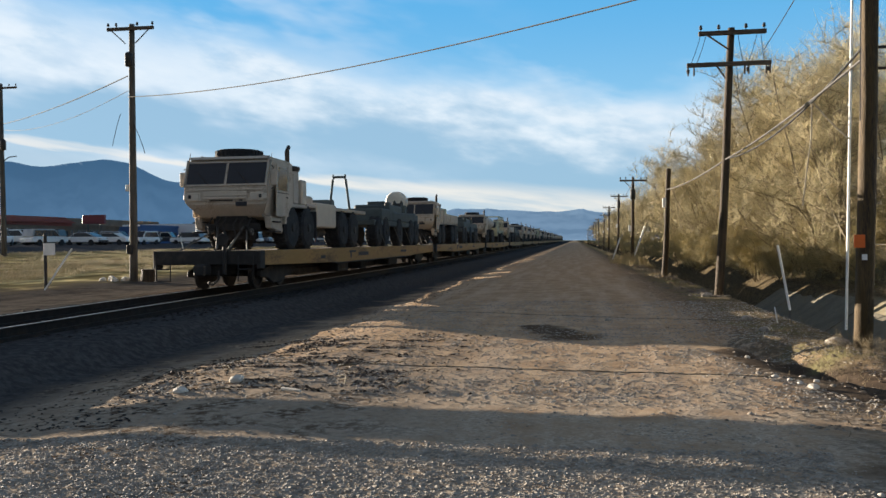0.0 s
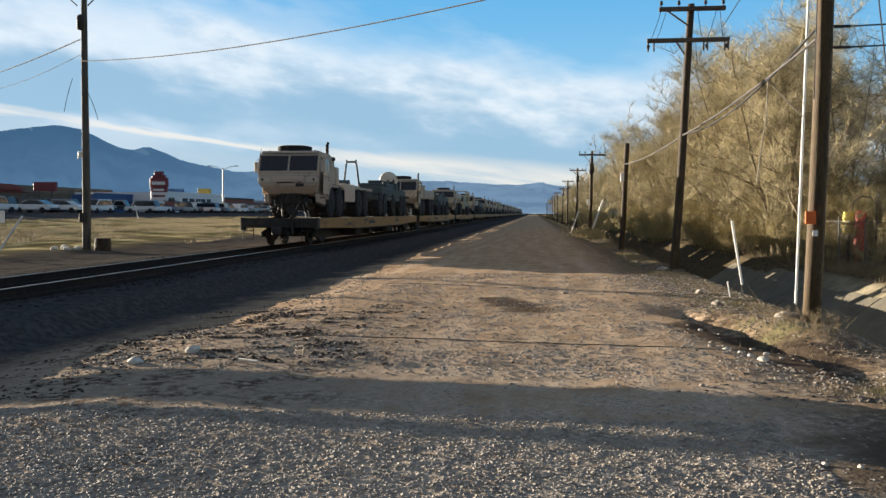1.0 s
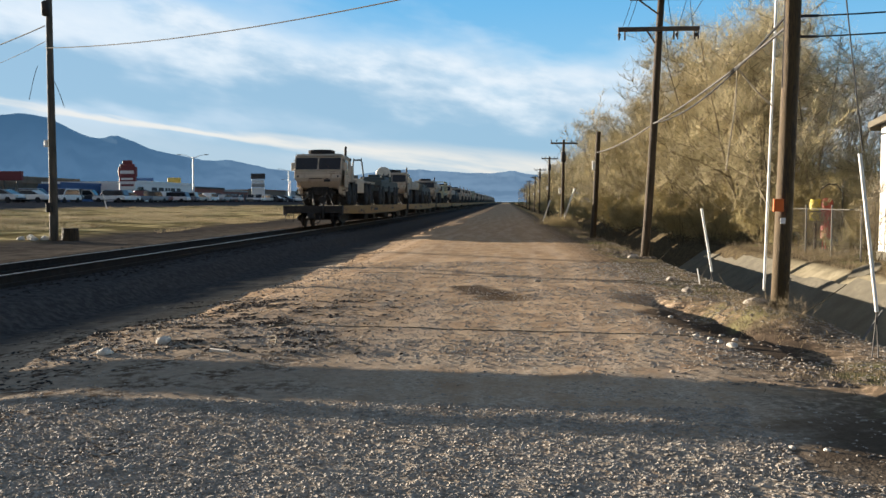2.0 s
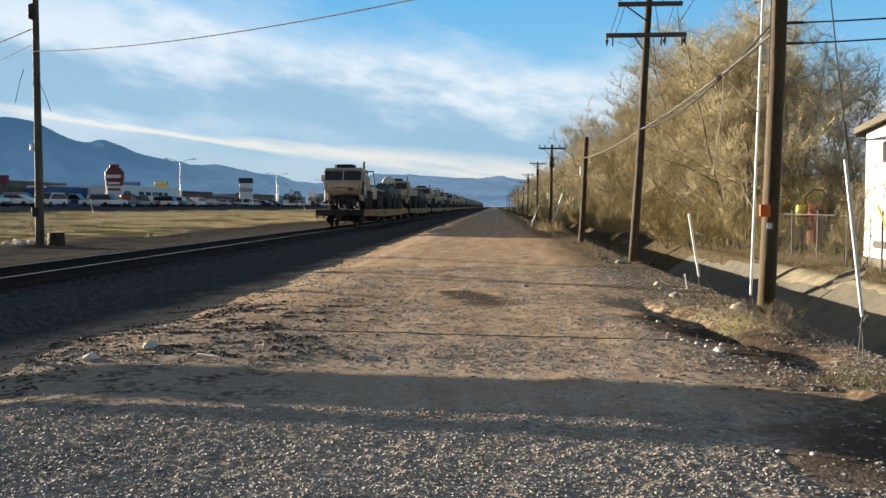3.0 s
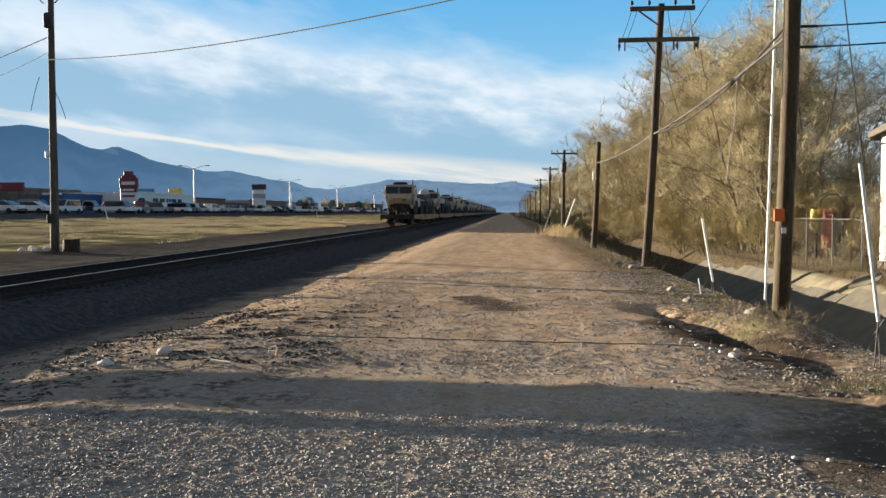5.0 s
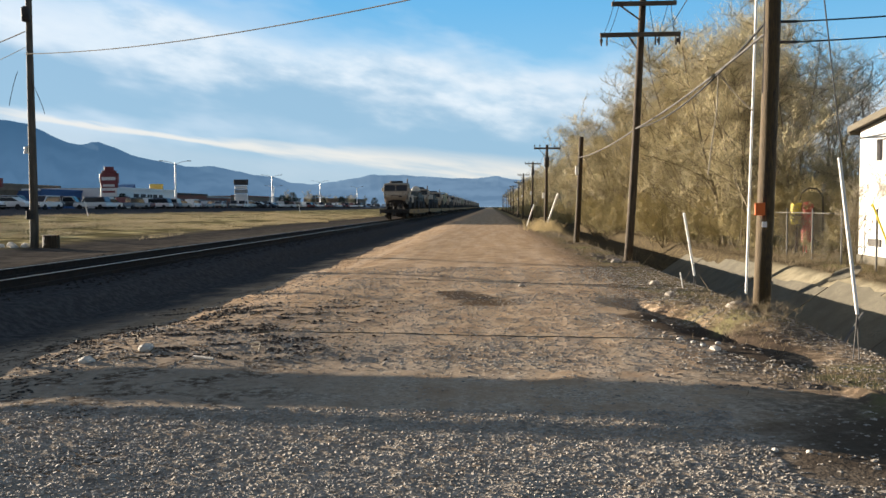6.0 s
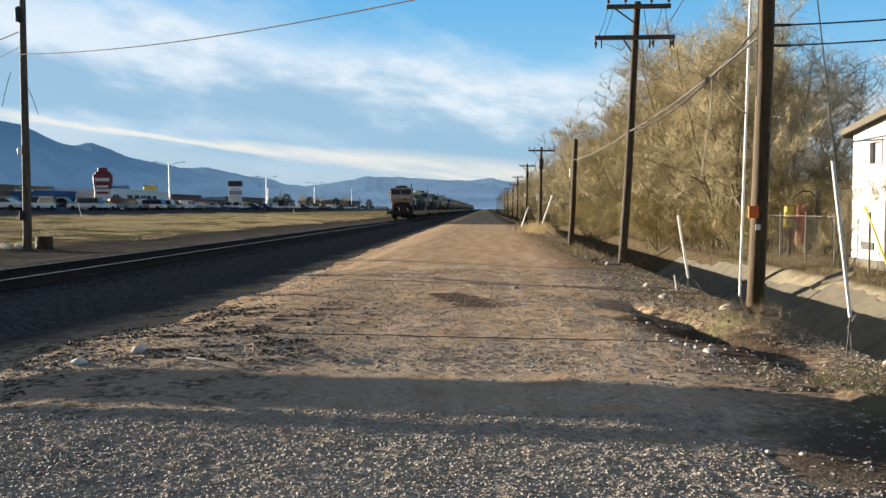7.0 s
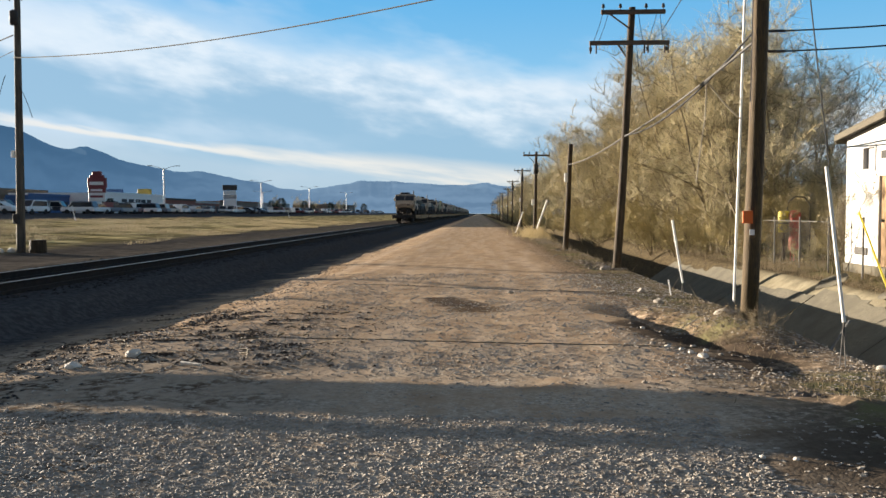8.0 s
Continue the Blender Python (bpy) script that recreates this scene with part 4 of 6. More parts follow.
    for s in (-1, 1):
        part("tie_chain", line([(s * 0.45, 0.38, 0.58), (s * 0.72, -0.30, 0.28), (s * 0.95, -0.85, 0.0)], 0.022, seg=6), M["galv"], t)
        part("tie_chain", line([(s * 0.50, 9.7, 0.8), (s * 1.15, 10.2, 0.0)], 0.022, seg=6), M["galv"], t)
        part("side_locker", box(s * 0.95 - 0.2, s * 0.95 + 0.2, 4.35, 4.48, 0.75, 1.2, 0.03), M["steel_dark"], t)
        part("air_tank", rod((s * 0.75, 5.0, 0.55), (s * 0.75, 6.4, 0.55), 0.14, seg=12), M["steel_dark"], t)
        part("mud_flap", box(s * 0.98 - 0.25, s * 0.98 + 0.25, 4.26, 4.29, 0.35, 1.2, 0.005), M["mark"], t)
        part("door_seam", box(s * 1.236 - 0.004, s * 1.236 + 0.004, 0.64, 1.6, 1.60, 1.625), M["steel_dark"], t)
        part("roof_handle", line([(s * 0.9, 0.5, 2.56), (s * 0.9, 0.52, 2.64), (s * 0.9, 0.95, 2.64), (s * 0.9, 0.97, 2.56)], 0.014, seg=5), M["tan"], t)
    part("roof_lamp", lathe([(0.05, 2.56), (0.07, 2.57), (0.07, 2.66), (0.04, 2.69)], "Z", 12, (-0.85, 1.75, 0)), M["lamp_glass"], t)
    part("front_plate", box(0.30, 0.62, -0.012, 0.0, 1.22, 1.34, 0.004), M["mark"], t, "dark plate with an unreadable number")
    # winch, hoses and tow gear hung under the nose
    part("winch", rod((-0.42, 0.52, 0.86), (0.42, 0.52, 0.86), 0.13, seg=14), M["steel_dark"], t)
    part("radiator_guard", box(-0.62, 0.62, 0.62, 0.70, 0.30, 0.92, 0.02), M["steel_dark"], t)
    for hx in (-0.55, -0.3, -0.12, 0.18, 0.36, 0.6):
        part("hose", line([(hx, 0.40, 0.92), (hx - 0.03, 0.16, 0.72), (hx + 0.05, 0.10, 0.48), (hx + 0.02, 0.34, 0.24)], 0.022, seg=6), M["steel_dark"], t)
    for s in (-1, 1):
        part("tow_bar", rod((s * 0.38, 0.36, 0.66), (s * 0.16, -0.22, 0.05), 0.035, seg=8), M["galv"], t)
        part("shackle", lathe([(0.10, -0.025), (0.10, 0.025), (0.055, 0.025), (0.055, -0.025)], "X", 12, (s * 0.62, 0.34, 0.52)), M["galv"], t)
        part("lower_valance", prism([(0.55, 0.62), (0.45, 0.95), (1.55, 0.95), (1.42, 0.48)], s * 1.02 - 0.10, s * 1.02 + 0.10, 0.03), M["tan"], t)
        part("wheel_arch", prism([(1.30, 0.75), (1.36, 1.18), (1.62, 1.42), (1.72, 1.38), (1.48, 1.12), (1.42, 0.75)], s * 1.1 - 0.14, s * 1.1 + 0.14, 0.012), M["tan"], t)
    part("stowage_box", box(0.62, 1.2, 2.15, 2.62, 1.36, 2.28, 0.04), M["tan"], t)
    part("stowage_box", box(0.70, 1.2, 2.95, 3.4, 1.36, 2.12, 0.04), M["tan_light"], t)
    part("intake_hood", lathe([(0.05, 2.35), (0.2, 2.36), (0.24, 2.42), (0.22, 2.5), (0.05, 2.54)], "Z", 14, (0.95, 2.8, 0)), M["steel_dark"], t)
    for s in (-1, 1):
        part("corner_post", line([(s * 1.165, -0.035, 1.76), (s * 1.165, 0.24, 2.50)], 0.03, seg=8), M["tan"], t)
        part("turn_lamp", box(s * 1.12 - 0.07, s * 1.12 + 0.07, -0.04, 0.0, 1.40, 1.56, 0.015), M["lamp_glass"], t)
        part("roof_rail", line([(s * 1.05, 0.5, 2.58), (s * 1.05, 1.95, 2.58)], 0.025, seg=6), M["tan"], t)
    part("sun_visor", prism([(0.20, 2.52), (0.30, 2.60), (0.46, 2.62), (0.46, 2.57), (0.32, 2.55)], -1.12, 1.12, 0.006), M["tan"], t)
    part("nose_crease", box(-1.05, 1.05, -0.022, 0.0, 1.655, 1.69, 0.008), M["tan_light"], t)
    for hx in (-0.86, -0.4, 0.05, 0.45, 0.8):
        part("nose_stain", box(hx - 0.05, hx + 0.05, -0.006, 0.002, 1.36, 1.40, 0.002), M["steel_dark"], t)
    part("dash", box(-1.0, 1.0, 0.42, 0.60, 1.72, 1.84, 0.02), M["steel_dark"], t)
    part("badge", box(-0.10, 0.0, -0.014, 0.0, 1.62, 1.71, 0.002), M["tan_light"], t)
    part("grille", box(-0.42, 0.22, -0.012, 0.0, 1.36, 1.40, 0.002), M["steel_dark"], t)
    part("chassis", box(-0.45, 0.45, 0.4, 9.6, 0.72, 1.05, 0.02), M["steel_dark"], t)
    # roof: spare tyre, hatch ring and stack
    prof = [(0.30, 0.0), (0.58, 0.0), (0.63, 0.05), (0.65, 0.09), (0.65, 0.18), (0.63, 0.23), (0.58, 0.27), (0.30, 0.27)]
    bm = lathe(prof, "Z", 28, (-0.05, 1.15, 2.58))
    for k in range(32):
        own = box(-0.03, 0.03, 0.63, 0.672, 0.03, 0.24)
        bmesh.ops.transform(own, matrix=Matrix.Translation((-0.05, 1.15, 2.58)) @ Matrix.Rotation(2 * math.pi * k / 32, 4, "Z"), verts=own.verts)
        join(bm, own)
    part("spare_tyre", bm, M["tyre"], t, "black spare tyre lying on the cab roof")
    part("tyre_rack", box(-0.5, 0.4, 0.7, 1.6, 2.54, 2.58, 0.01), M["tan"], t)
    part("exhaust_pipe", rod((0.95, 2.35, 1.4), (0.95, 2.35, 2.95), 0.07, seg=12), M["steel_dark"], t)
    part("pipe_elbow", rod((0.95, 2.35, 2.95), (0.95, 2.5, 3.08), 0.06, seg=10), M["steel_dark"], t)
    # engine house behind the cab
    part("engine_cover", box(-1.0, 0.75, 2.15, 3.3, 1.1, 2.35, 0.06), M["tan"], t)
    part("air_cleaner", rod((0.95, 2.75, 1.6), (0.95, 2.75, 2.35), 0.2, seg=16), M["tan"], t)
    part("intake_grille", box(-0.9, 0.65, 3.30, 3.33, 1.3, 2.2, 0.01), M["steel_dark"], t)
    for y in (2.05, 3.55, 7.6, 9.05):
        for s in (-1, 1):
            wheel_at(t, s * 0.98, y, face=s)
    for y in (2.05, 3.55, 7.6, 9.05):
        part("axle", rod((-0.8, y, 0.66), (0.8, y, 0.66), 0.09, seg=8), M["steel_dark"], t)
    if rear == "wrecker":
        part("bed", box(-1.15, 1.15, 3.6, 11.0, 1.30, 1.42, 0.02), M["tan"], t)
        part("side_box", box(0.55, 1.18, 4.5, 6.7, 0.70, 1.50, 0.04), M["tan_light"], t)
        part("side_box", box(-1.18, -0.55, 4.5, 6.7, 0.70, 1.50, 0.04), M["tan_light"], t)
        part("winch_box", box(-0.7, 0.7, 4.4, 5.6, 1.42, 1.75, 0.05), M["tan"], t)
        # lifting frame: two legs that meet in a rounded head
        bm = bmesh.new()
        for s in (-1, 1):
            line([(s * 0.44, 11.3, 1.3), (s * 0.27, 11.3, 2.72), (s * 0.20, 11.3, 2.84), (0, 11.3, 2.84)], 0.05, bm, 8)
        part("lifting_frame", bm, M["green"], t, "dark steel lifting frame")
        for s in (-1, 1):
            part("frame_pin", rod((s * 0.25, 11.3, 2.80), (s * 0.25, 11.3, 2.95), 0.035, seg=8), M["green"], t)
        part("winch_drum", rod((-0.4, 9.0, 1.62), (0.4, 9.0, 1.62), 0.2, seg=14), M["green"], t)
    elif rear == "tank":
        prof = [(0.3, 3.7), (0.85, 3.72), (0.95, 3.85), (0.95, 9.6), (0.85, 9.75), (0.3, 9.77)]
        own = lathe(prof, "Y", 24, (0, 0, 0))
        bmesh.ops.scale(own, vec=(1.22, 1, 0.75), verts=own.verts)
        bmesh.ops.translate(own, vec=(0, 0, 1.95), verts=own.verts)
        part("tank", own, M["tan"], t, smooth=True)
        part("walkway", box(-0.5, 0.5, 4.0, 9.4, 2.64, 2.72, 0.02), M["tan"], t)
    else:
        part("bed", box(-1.2, 1.2, 3.7, 9.9, 1.3, 1.42, 0.02), M["tan"], t)
        for s in (-1, 1):
            part("dropside", box(s * 1.2 - 0.03, s * 1.2 + 0.03, 3.7, 9.9, 1.42, 1.95, 0.012), M["tan"], t)
        part("headboard", box(-1.2, 1.2, 3.7, 3.78, 1.42, 2.2, 0.012), M["tan"], t)
        part("tailgate", box(-1.2, 1.2, 9.84, 9.9, 1.42, 1.95, 0.012), M["tan"], t)
        part("crate", box(-0.9, 0.9, 4.5, 6.8, 1.42, 2.35, 0.04), M["olive"], t, "pale olive crate")
    return t


def make_trailer(drum):
    """A low dark trailer with five pairs of tyres; one carries a pale drum at its far end."""
    t = thing("army_trailer", "dark green army trailer with twin tyres and a pale drum" if drum else "low dark green army trailer with five pairs of tyres", "trailer", group="army vehicles on the train")
    part("frame", box(-1.1, 1.1, 0.2, 10.4, 0.92, 1.15, 0.03), M["green"], t)
    part("tool_box", box(-1.1, 1.1, 1.6, 3.2, 1.15, 1.68, 0.05), M["green"], t)
    part("engine_box", box(-0.8, 0.9, 4.0, 6.9, 1.15, 1.95, 0.08), M["green"], t)
    part("side_panel", box(-1.08, 1.08, 3.3, 10.2, 1.16, 1.60, 0.04), M["green"], t)
    part("hatch", box(-0.3, 0.5, 4.6, 5.6, 1.95, 2.12, 0.03), M["green"], t)
    for s in (-1, 1):
        part("side_rail", line([(s * 1.05, 3.2, 1.5), (s * 1.05, 9.5, 1.62)], 0.05), M["green"], t)
    for y in (0.9, 2.3, 5.2, 8.1, 9.4):
        for s in (-1, 1):
            wheel_at(t, s * 0.95, y, 0.64, 0.42, s, "steel_dark")
    if drum:
        prof = [(0.2, -0.5), (0.44, -0.48), (0.52, -0.38), (0.53, 0.38), (0.46, 0.48), (0.2, 0.5)]
        part("drum", lathe(prof, "Y", 22, (0.1, 9.4, 2.3)), M["drum"], t, "pale rounded drum", smooth=True)
        part("drum_cradle", box(-0.8, 0.3, 8.7, 9.8, 1.15, 1.75, 0.04), M["green"], t)
        part("drum_rim", lathe([(0.53, 0.02), (0.555, 0.03), (0.555, 0.09), (0.53, 0.10)], "Y", 22, (0.1, 9.4, 2.3)), M["drum"], t)
    part("hose_reel", lathe([(0.1, -0.2), (0.34, -0.2), (0.34, -0.16), (0.2, -0.15), (0.2, 0.15), (0.34, 0.16), (0.34, 0.2), (0.1, 0.2)], "X", 18, (0.55, 7.6, 1.95)), M["steel_dark"], t)
    for y in (1.0, 4.2, 6.6, 9.9):
        part("tie_chain", line([(1.05, y, 0.95), (1.3, y + 0.5, 0.0)], 0.02, seg=5), M["galv"], t)
    for y in (3.6, 7.2):
        part("jerry_can", box(0.75, 1.0, y, y + 0.36, 1.60, 2.02, 0.04), M["green"], t)
    return t


def make_shelter():
    """A box-bodied olive truck."""
    t = thing("army_truck", "pale olive army truck with a tall open equipment frame", "army truck", group="army vehicles on the train")
    part("cab", prism([(0.1, 0.7), (0.0, 1.5), (0.25, 2.3), (1.9, 2.35), (1.9, 0.7)], -1.2, 1.2, 0.05), M["olive"], t)
    own = box(-1.05, 1.05, -0.03, -0.01, 0.08, 0.72, 0.01)
    bmesh.ops.transform(own, matrix=Matrix.Translation((0, 0, 1.5)) @ Matrix.Rotation(-0.3, 4, "X"), verts=own.verts)
    part("windscreen", own, M["windshield"], t)
    part("chassis", box(-0.45, 0.45, 0.4, 8.2, 0.7, 1.0, 0.02), M["steel_dark"], t)
    part("body", box(-1.2, 1.2, 2.2, 8.2, 1.0, 1.35, 0.04), M["olive"], t)
    for s in (-1, 1):
        for y in (2.3, 4.2, 6.1, 8.1):
            part("frame_post", box(s * 1.15 - 0.05, s * 1.15 + 0.05, y - 0.05, y + 0.05, 1.35, 2.75, 0.01), M["olive"], t)
        part("frame_rail", box(s * 1.15 - 0.05, s * 1.15 + 0.05, 2.25, 8.15, 2.75, 2.87, 0.01), M["olive"], t)
    part("frame_front", box(-1.1, 1.1, 2.25, 2.35, 2.75, 2.87, 0.01), M["olive"], t)
    part("load", box(-0.8, 0.8, 3.0, 7.2, 1.35, 2.3, 0.1), M["tan"], t)
    for y in (1.3, 5.2, 6.7):
        for s in (-1, 1):
            wheel_at(t, s * 0.98, y, face=s)
    return t


TRAIN = []          # (thing, metres ahead of the last truck's cab, height)


def build_train():
    car = make_flatcar()
    first = make_hemtt("wrecker")
    kinds = [first, make_trailer(True), make_hemtt("tank"), make_shelter(), make_hemtt("cargo"), make_trailer(False)]
    used = set()

    def put(kind, ahead, z):
        ob = kind if kind.name not in used else copy_thing(kind, pose(TRACK_X, 0, z))
        used.add(kind.name)
        TRAIN.append((ob, ahead, z))

    plan = [(0, 1), (4, 5), (2, 3), (4, 5), (2, 4), (4, 2), (3, 4), (5, 2)]
    for k in range(20):
        put(car, k * CAR - 1.4, RAIL_Z)
        a, b = plan[k % len(plan)]
        put(kinds[a], k * CAR + (0.3 if k == 0 else 0.0), DECK)
        put(kinds[b], k * CAR + 12.8, DECK)


build_train()


def motions():
    """The train draws away along the track; the wheels of its last car turn."""
    times = [0, 1, 2, 3, 4, 5, 6, 7, 8]
    for ob, ahead, z in TRAIN:
        walk(ob, [(t, pose(TRACK_X, at(t) + ahead, z)) for t in times])
    last = TRAIN[0][0]
    for ws in [o for o in last.children if o.name.startswith("wheelset")]:
        y = ws.location.y
        walk(ws, [(k / FPS, pose(0, y, 0.42, -math.degrees((at(k / FPS) - at(0)) / 0.42), 0, 0)) for k in range(0, 8 * FPS + 1)])

# ---------- bare trees and shrubs beyond the ditch ----------
def branches(rng, start, way, length, r, n, up, curl):
    """A bent branch as a list of (point, radius)."""
    p, d = np.array(start, float), np.array(way, float)
    out = [(p.copy(), r)]
    for i in range(n):
        d = d + rng.normal(0, curl, 3) + np.array([0, 0, up])
        d /= np.linalg.norm(d)
        p = p + d * length / n
        out.append((p.copy(), r * (1 - 0.75 * (i + 1) / n)))
    return out


def tube_mesh(paths, seg):
    verts, faces = [], []
    for path in paths:
        base = len(verts)
        for i, (p, r) in enumerate(path):
            q = path[min(i + 1, len(path) - 1)][0] - path[max(i - 1, 0)][0]
            q = q / (np.linalg.norm(q) + 1e-9)
            u = np.cross(q, (0.3, 0.9, 0.1))
            u /= np.linalg.norm(u) + 1e-9
            v = np.cross(q, u)
            for k in range(seg):
                a = 2 * math.pi * k / seg
                verts.append(p + r * (math.cos(a) * u + math.sin(a) * v))
        for i in range(len(path) - 1):
            for k in range(seg):
                a, b = base + i * seg, base + (i + 1) * seg
                faces.append((a + k, a + (k + 1) % seg, b + (k + 1) % seg, b + k))
    return verts, faces


def twig_mesh(starts, ways, lengths, radius):
    """Many fine twigs, each a three-sided spike."""
    starts, ways, lengths = np.array(starts), np.array(ways), np.array(lengths)
    ways = ways / np.linalg.norm(ways, axis=1)[:, None]
    u = np.cross(ways, (0.31, 0.87, 0.2))
    u /= np.linalg.norm(u, axis=1)[:, None]
    v = np.cross(ways, u)
    n = len(starts)
    verts = np.zeros((n, 4, 3))
    for k in range(3):
        a = 2 * math.pi * k / 3
        verts[:, k] = starts + radius * (math.cos(a) * u + math.sin(a) * v)
    verts[:, 3] = starts + ways * lengths[:, None]
    i = np.arange(n) * 4
    faces = np.concatenate([np.stack([i, i + 1, i + 3], 1), np.stack([i + 1, i + 2, i + 3], 1), np.stack([i + 2, i, i + 3], 1)])
    return verts.reshape(-1, 3), faces


def raw_part(name, verts, faces, material, parent):
    me = bpy.data.meshes.new(name)
    me.from_pydata([tuple(v) for v in verts], [], [tuple(int(k) for k in f) for f in faces])
    me.materials.append(material)
    ob = new(name, me)
    ob.parent = parent
    return ob


def make_tree(seed, high, stems, spread, limbs, subs, twigs, twig_r, twig_l, bottom, label, name="tree", twig="twig", group="bare trees beyond the ditch"):
    """Several stems that fork three times into a haze of twigs."""
    rng = np.random.default_rng(seed)
    t = thing(name, label, "tree" if name == "tree" else "shrub", group=group)
    wood, s, w, l = [], [], [], []
    for _ in range(stems):
        a = rng.uniform(0, 2 * math.pi)
        lean = rng.uniform(0.12, 0.12 + spread)
        stem = branches(rng, (0.25 * math.cos(a), 0.25 * math.sin(a), -0.2), (lean * math.cos(a), lean * math.sin(a), 1), high * rng.uniform(0.75, 1.0), 0.0085 * high * rng.uniform(0.6, 1), 9, 0.05, 0.10)
        wood.append(stem)
        for _ in range(limbs):
            f = rng.uniform(bottom, 0.97)
            k = min(int(f * 9), 8)
            p = stem[k][0] + (stem[k + 1][0] - stem[k][0]) * (f * 9 - k)
            a = rng.uniform(0, 2 * math.pi)
            limb = branches(rng, p, (math.cos(a), math.sin(a), rng.uniform(0.3, 1.0)), high * rng.uniform(0.16, 0.36) * (1.15 - 0.5 * f), stem[k][1] * 0.45, 5, 0.10, 0.16)
            wood.append(limb)
            for _ in range(subs):
                j = rng.integers(1, 6)
                a = rng.uniform(0, 2 * math.pi)
                sub = branches(rng, limb[min(j, 5)][0], (math.cos(a), math.sin(a), rng.uniform(0.0, 1.1)), high * rng.uniform(0.06, 0.15), 0.0016 * high, 2, 0.10, 0.18)
                wood.append(sub)
                for _ in range(twigs):
                    k2 = rng.integers(0, 2)
                    q = sub[k2][0] + (sub[k2 + 1][0] - sub[k2][0]) * rng.random()
                    s.append(q)
                    w.append(rng.normal(0, 0.55, 3) + np.array([0, 0, 0.45]))
                    l.append(rng.uniform(0.4, 1.0) * twig_l)
    v, f = tube_mesh(wood, 3)
    raw_part("trunk", v, f, M["bark"], t)
    v, f = twig_mesh(s, w, l, twig_r)
    raw_part("crown", v, f, M[twig], t)
    return t


def stand(kind, first, x, y, scale, dz=0.0):
    """Put a tree, or a copy of it, on the ground."""
    m = pose(x, y, height(x, y, False) - 0.05 + dz, 0, 0, random.uniform(0, 360))
    if first:
        kind.matrix_basis = m
        ob = kind
    else:
        ob = copy_thing(kind, m)
    ob.scale = (scale * random.uniform(0.92, 1.08), scale * random.uniform(0.92, 1.08), scale)
    return ob


def build_trees():
    random.seed(11)
    tall = [make_tree(k, 9.0, 6, 0.30, 13, 7, 20, 0.0058, 0.80, 0.12, "tall bare many-stemmed tree with fine ochre twigs") for k in (1, 2, 3)]
    light = [make_tree(k, 9.0, 5, 0.32, 8, 5, 9, 0.016, 1.0, 0.12, "distant bare tree with ochre twigs in the row") for k in (6, 7)]
    thin = make_tree(12, 9.0, 5, 0.32, 11, 7, 11, 0.0052, 0.75, 0.15, "bare grey-brown tree behind the house", twig="twig_grey")
    shrubs = [make_tree(k, 2.6, 8, 0.75, 8, 4, 13, 0.0062, 0.46, 0.10, "dense leafless olive-brown shrub on the ditch bank", "shrub", "shrub", "shrubs on the ditch bank") for k in (21, 22)]
    scrub = make_tree(25, 2.6, 5, 0.75, 6, 4, 9, 0.013, 0.5, 0.10, "distant leafless olive-brown shrub on the ditch bank", "shrub", "shrub", "shrubs on the ditch bank")
    used = set()

    def put(kind, x, y, s):
        stand(kind, kind.name not in used, x, y, s)
        used.add(kind.name)

    # the front row
    y = 27.5
    k = 0
    while y < 75:
        put(tall[k % 3], 8.9 + random.uniform(-0.4, 0.9), y, random.uniform(0.86, 0.99))
        y += random.uniform(3.0, 4.4)
        k += 1
    put(tall[0], 8.7, 29.5, 0.90)
    put(tall[1], 8.6, 37.0, 1.04)
    while y < 420:
        put(light[k % 2], 8.9 + random.uniform(-0.5, 0.9) + 0.004 * (y - 75), y, random.uniform(0.86, 1.0))
        y += random.uniform(4.0, 6.0) * (1 + y / 300)
        k += 1
    # the rows behind, thinner to the right
    for x, yy, s in ((10.6, 30.5, 0.72), (12.0, 33.0, 0.82), (14.8, 35.0, 0.84), (17.6, 34.0, 0.66), (17.4, 39.5, 0.88), (20.0, 36.0, 0.72), (23.0, 39.0, 0.76)):
        put(thin, x, yy, s)
    for x, yy, s in ((11.2, 40.0, 0.78), (12.2, 48.0, 0.8)):
        put(tall[int(x * 10) % 3], x, yy, s)
    # a sapling against the house wall
    put(thin, 8.2, 19.7, 0.27)
    # shrubs along the bank
    y, k = 26.0, 0
    while y < 62:
        put(shrubs[k % 2], (7.35 if y > 31 else 7.9) + random.uniform(-0.2, 0.9), y, random.uniform(0.75, 1.1))
        y += random.uniform(1.5, 2.5)
        k += 1
    for x, yy, s in ((9.0, 23.6, 0.36), (10.3, 24.3, 0.75), (11.3, 23.6, 0.8), (9.9, 25.9, 0.8), (12.4, 24.4, 0.8), (9.9, 27.2, 1.2), (10.9, 25.6, 1.0), (11.6, 27, 1.3), (12.9, 25.0, 1.2), (10.4, 28.5, 1.3)):
        put(shrubs[k % 2], x, yy, s)
        k += 1
    while y < 200:
        put(scrub, 7.3 + random.uniform(-0.3, 0.9), y, random.uniform(0.9, 1.3))
        y += random.uniform(3.5, 6.5)
        k += 1
    # far scrub across the field
    for _ in range(16):
        yy = random.uniform(340, 620)
        put(light[k % 2], -0.155 * yy + random.uniform(-35, 6), yy, random.uniform(0.55, 0.95))
        k += 1


build_trees()


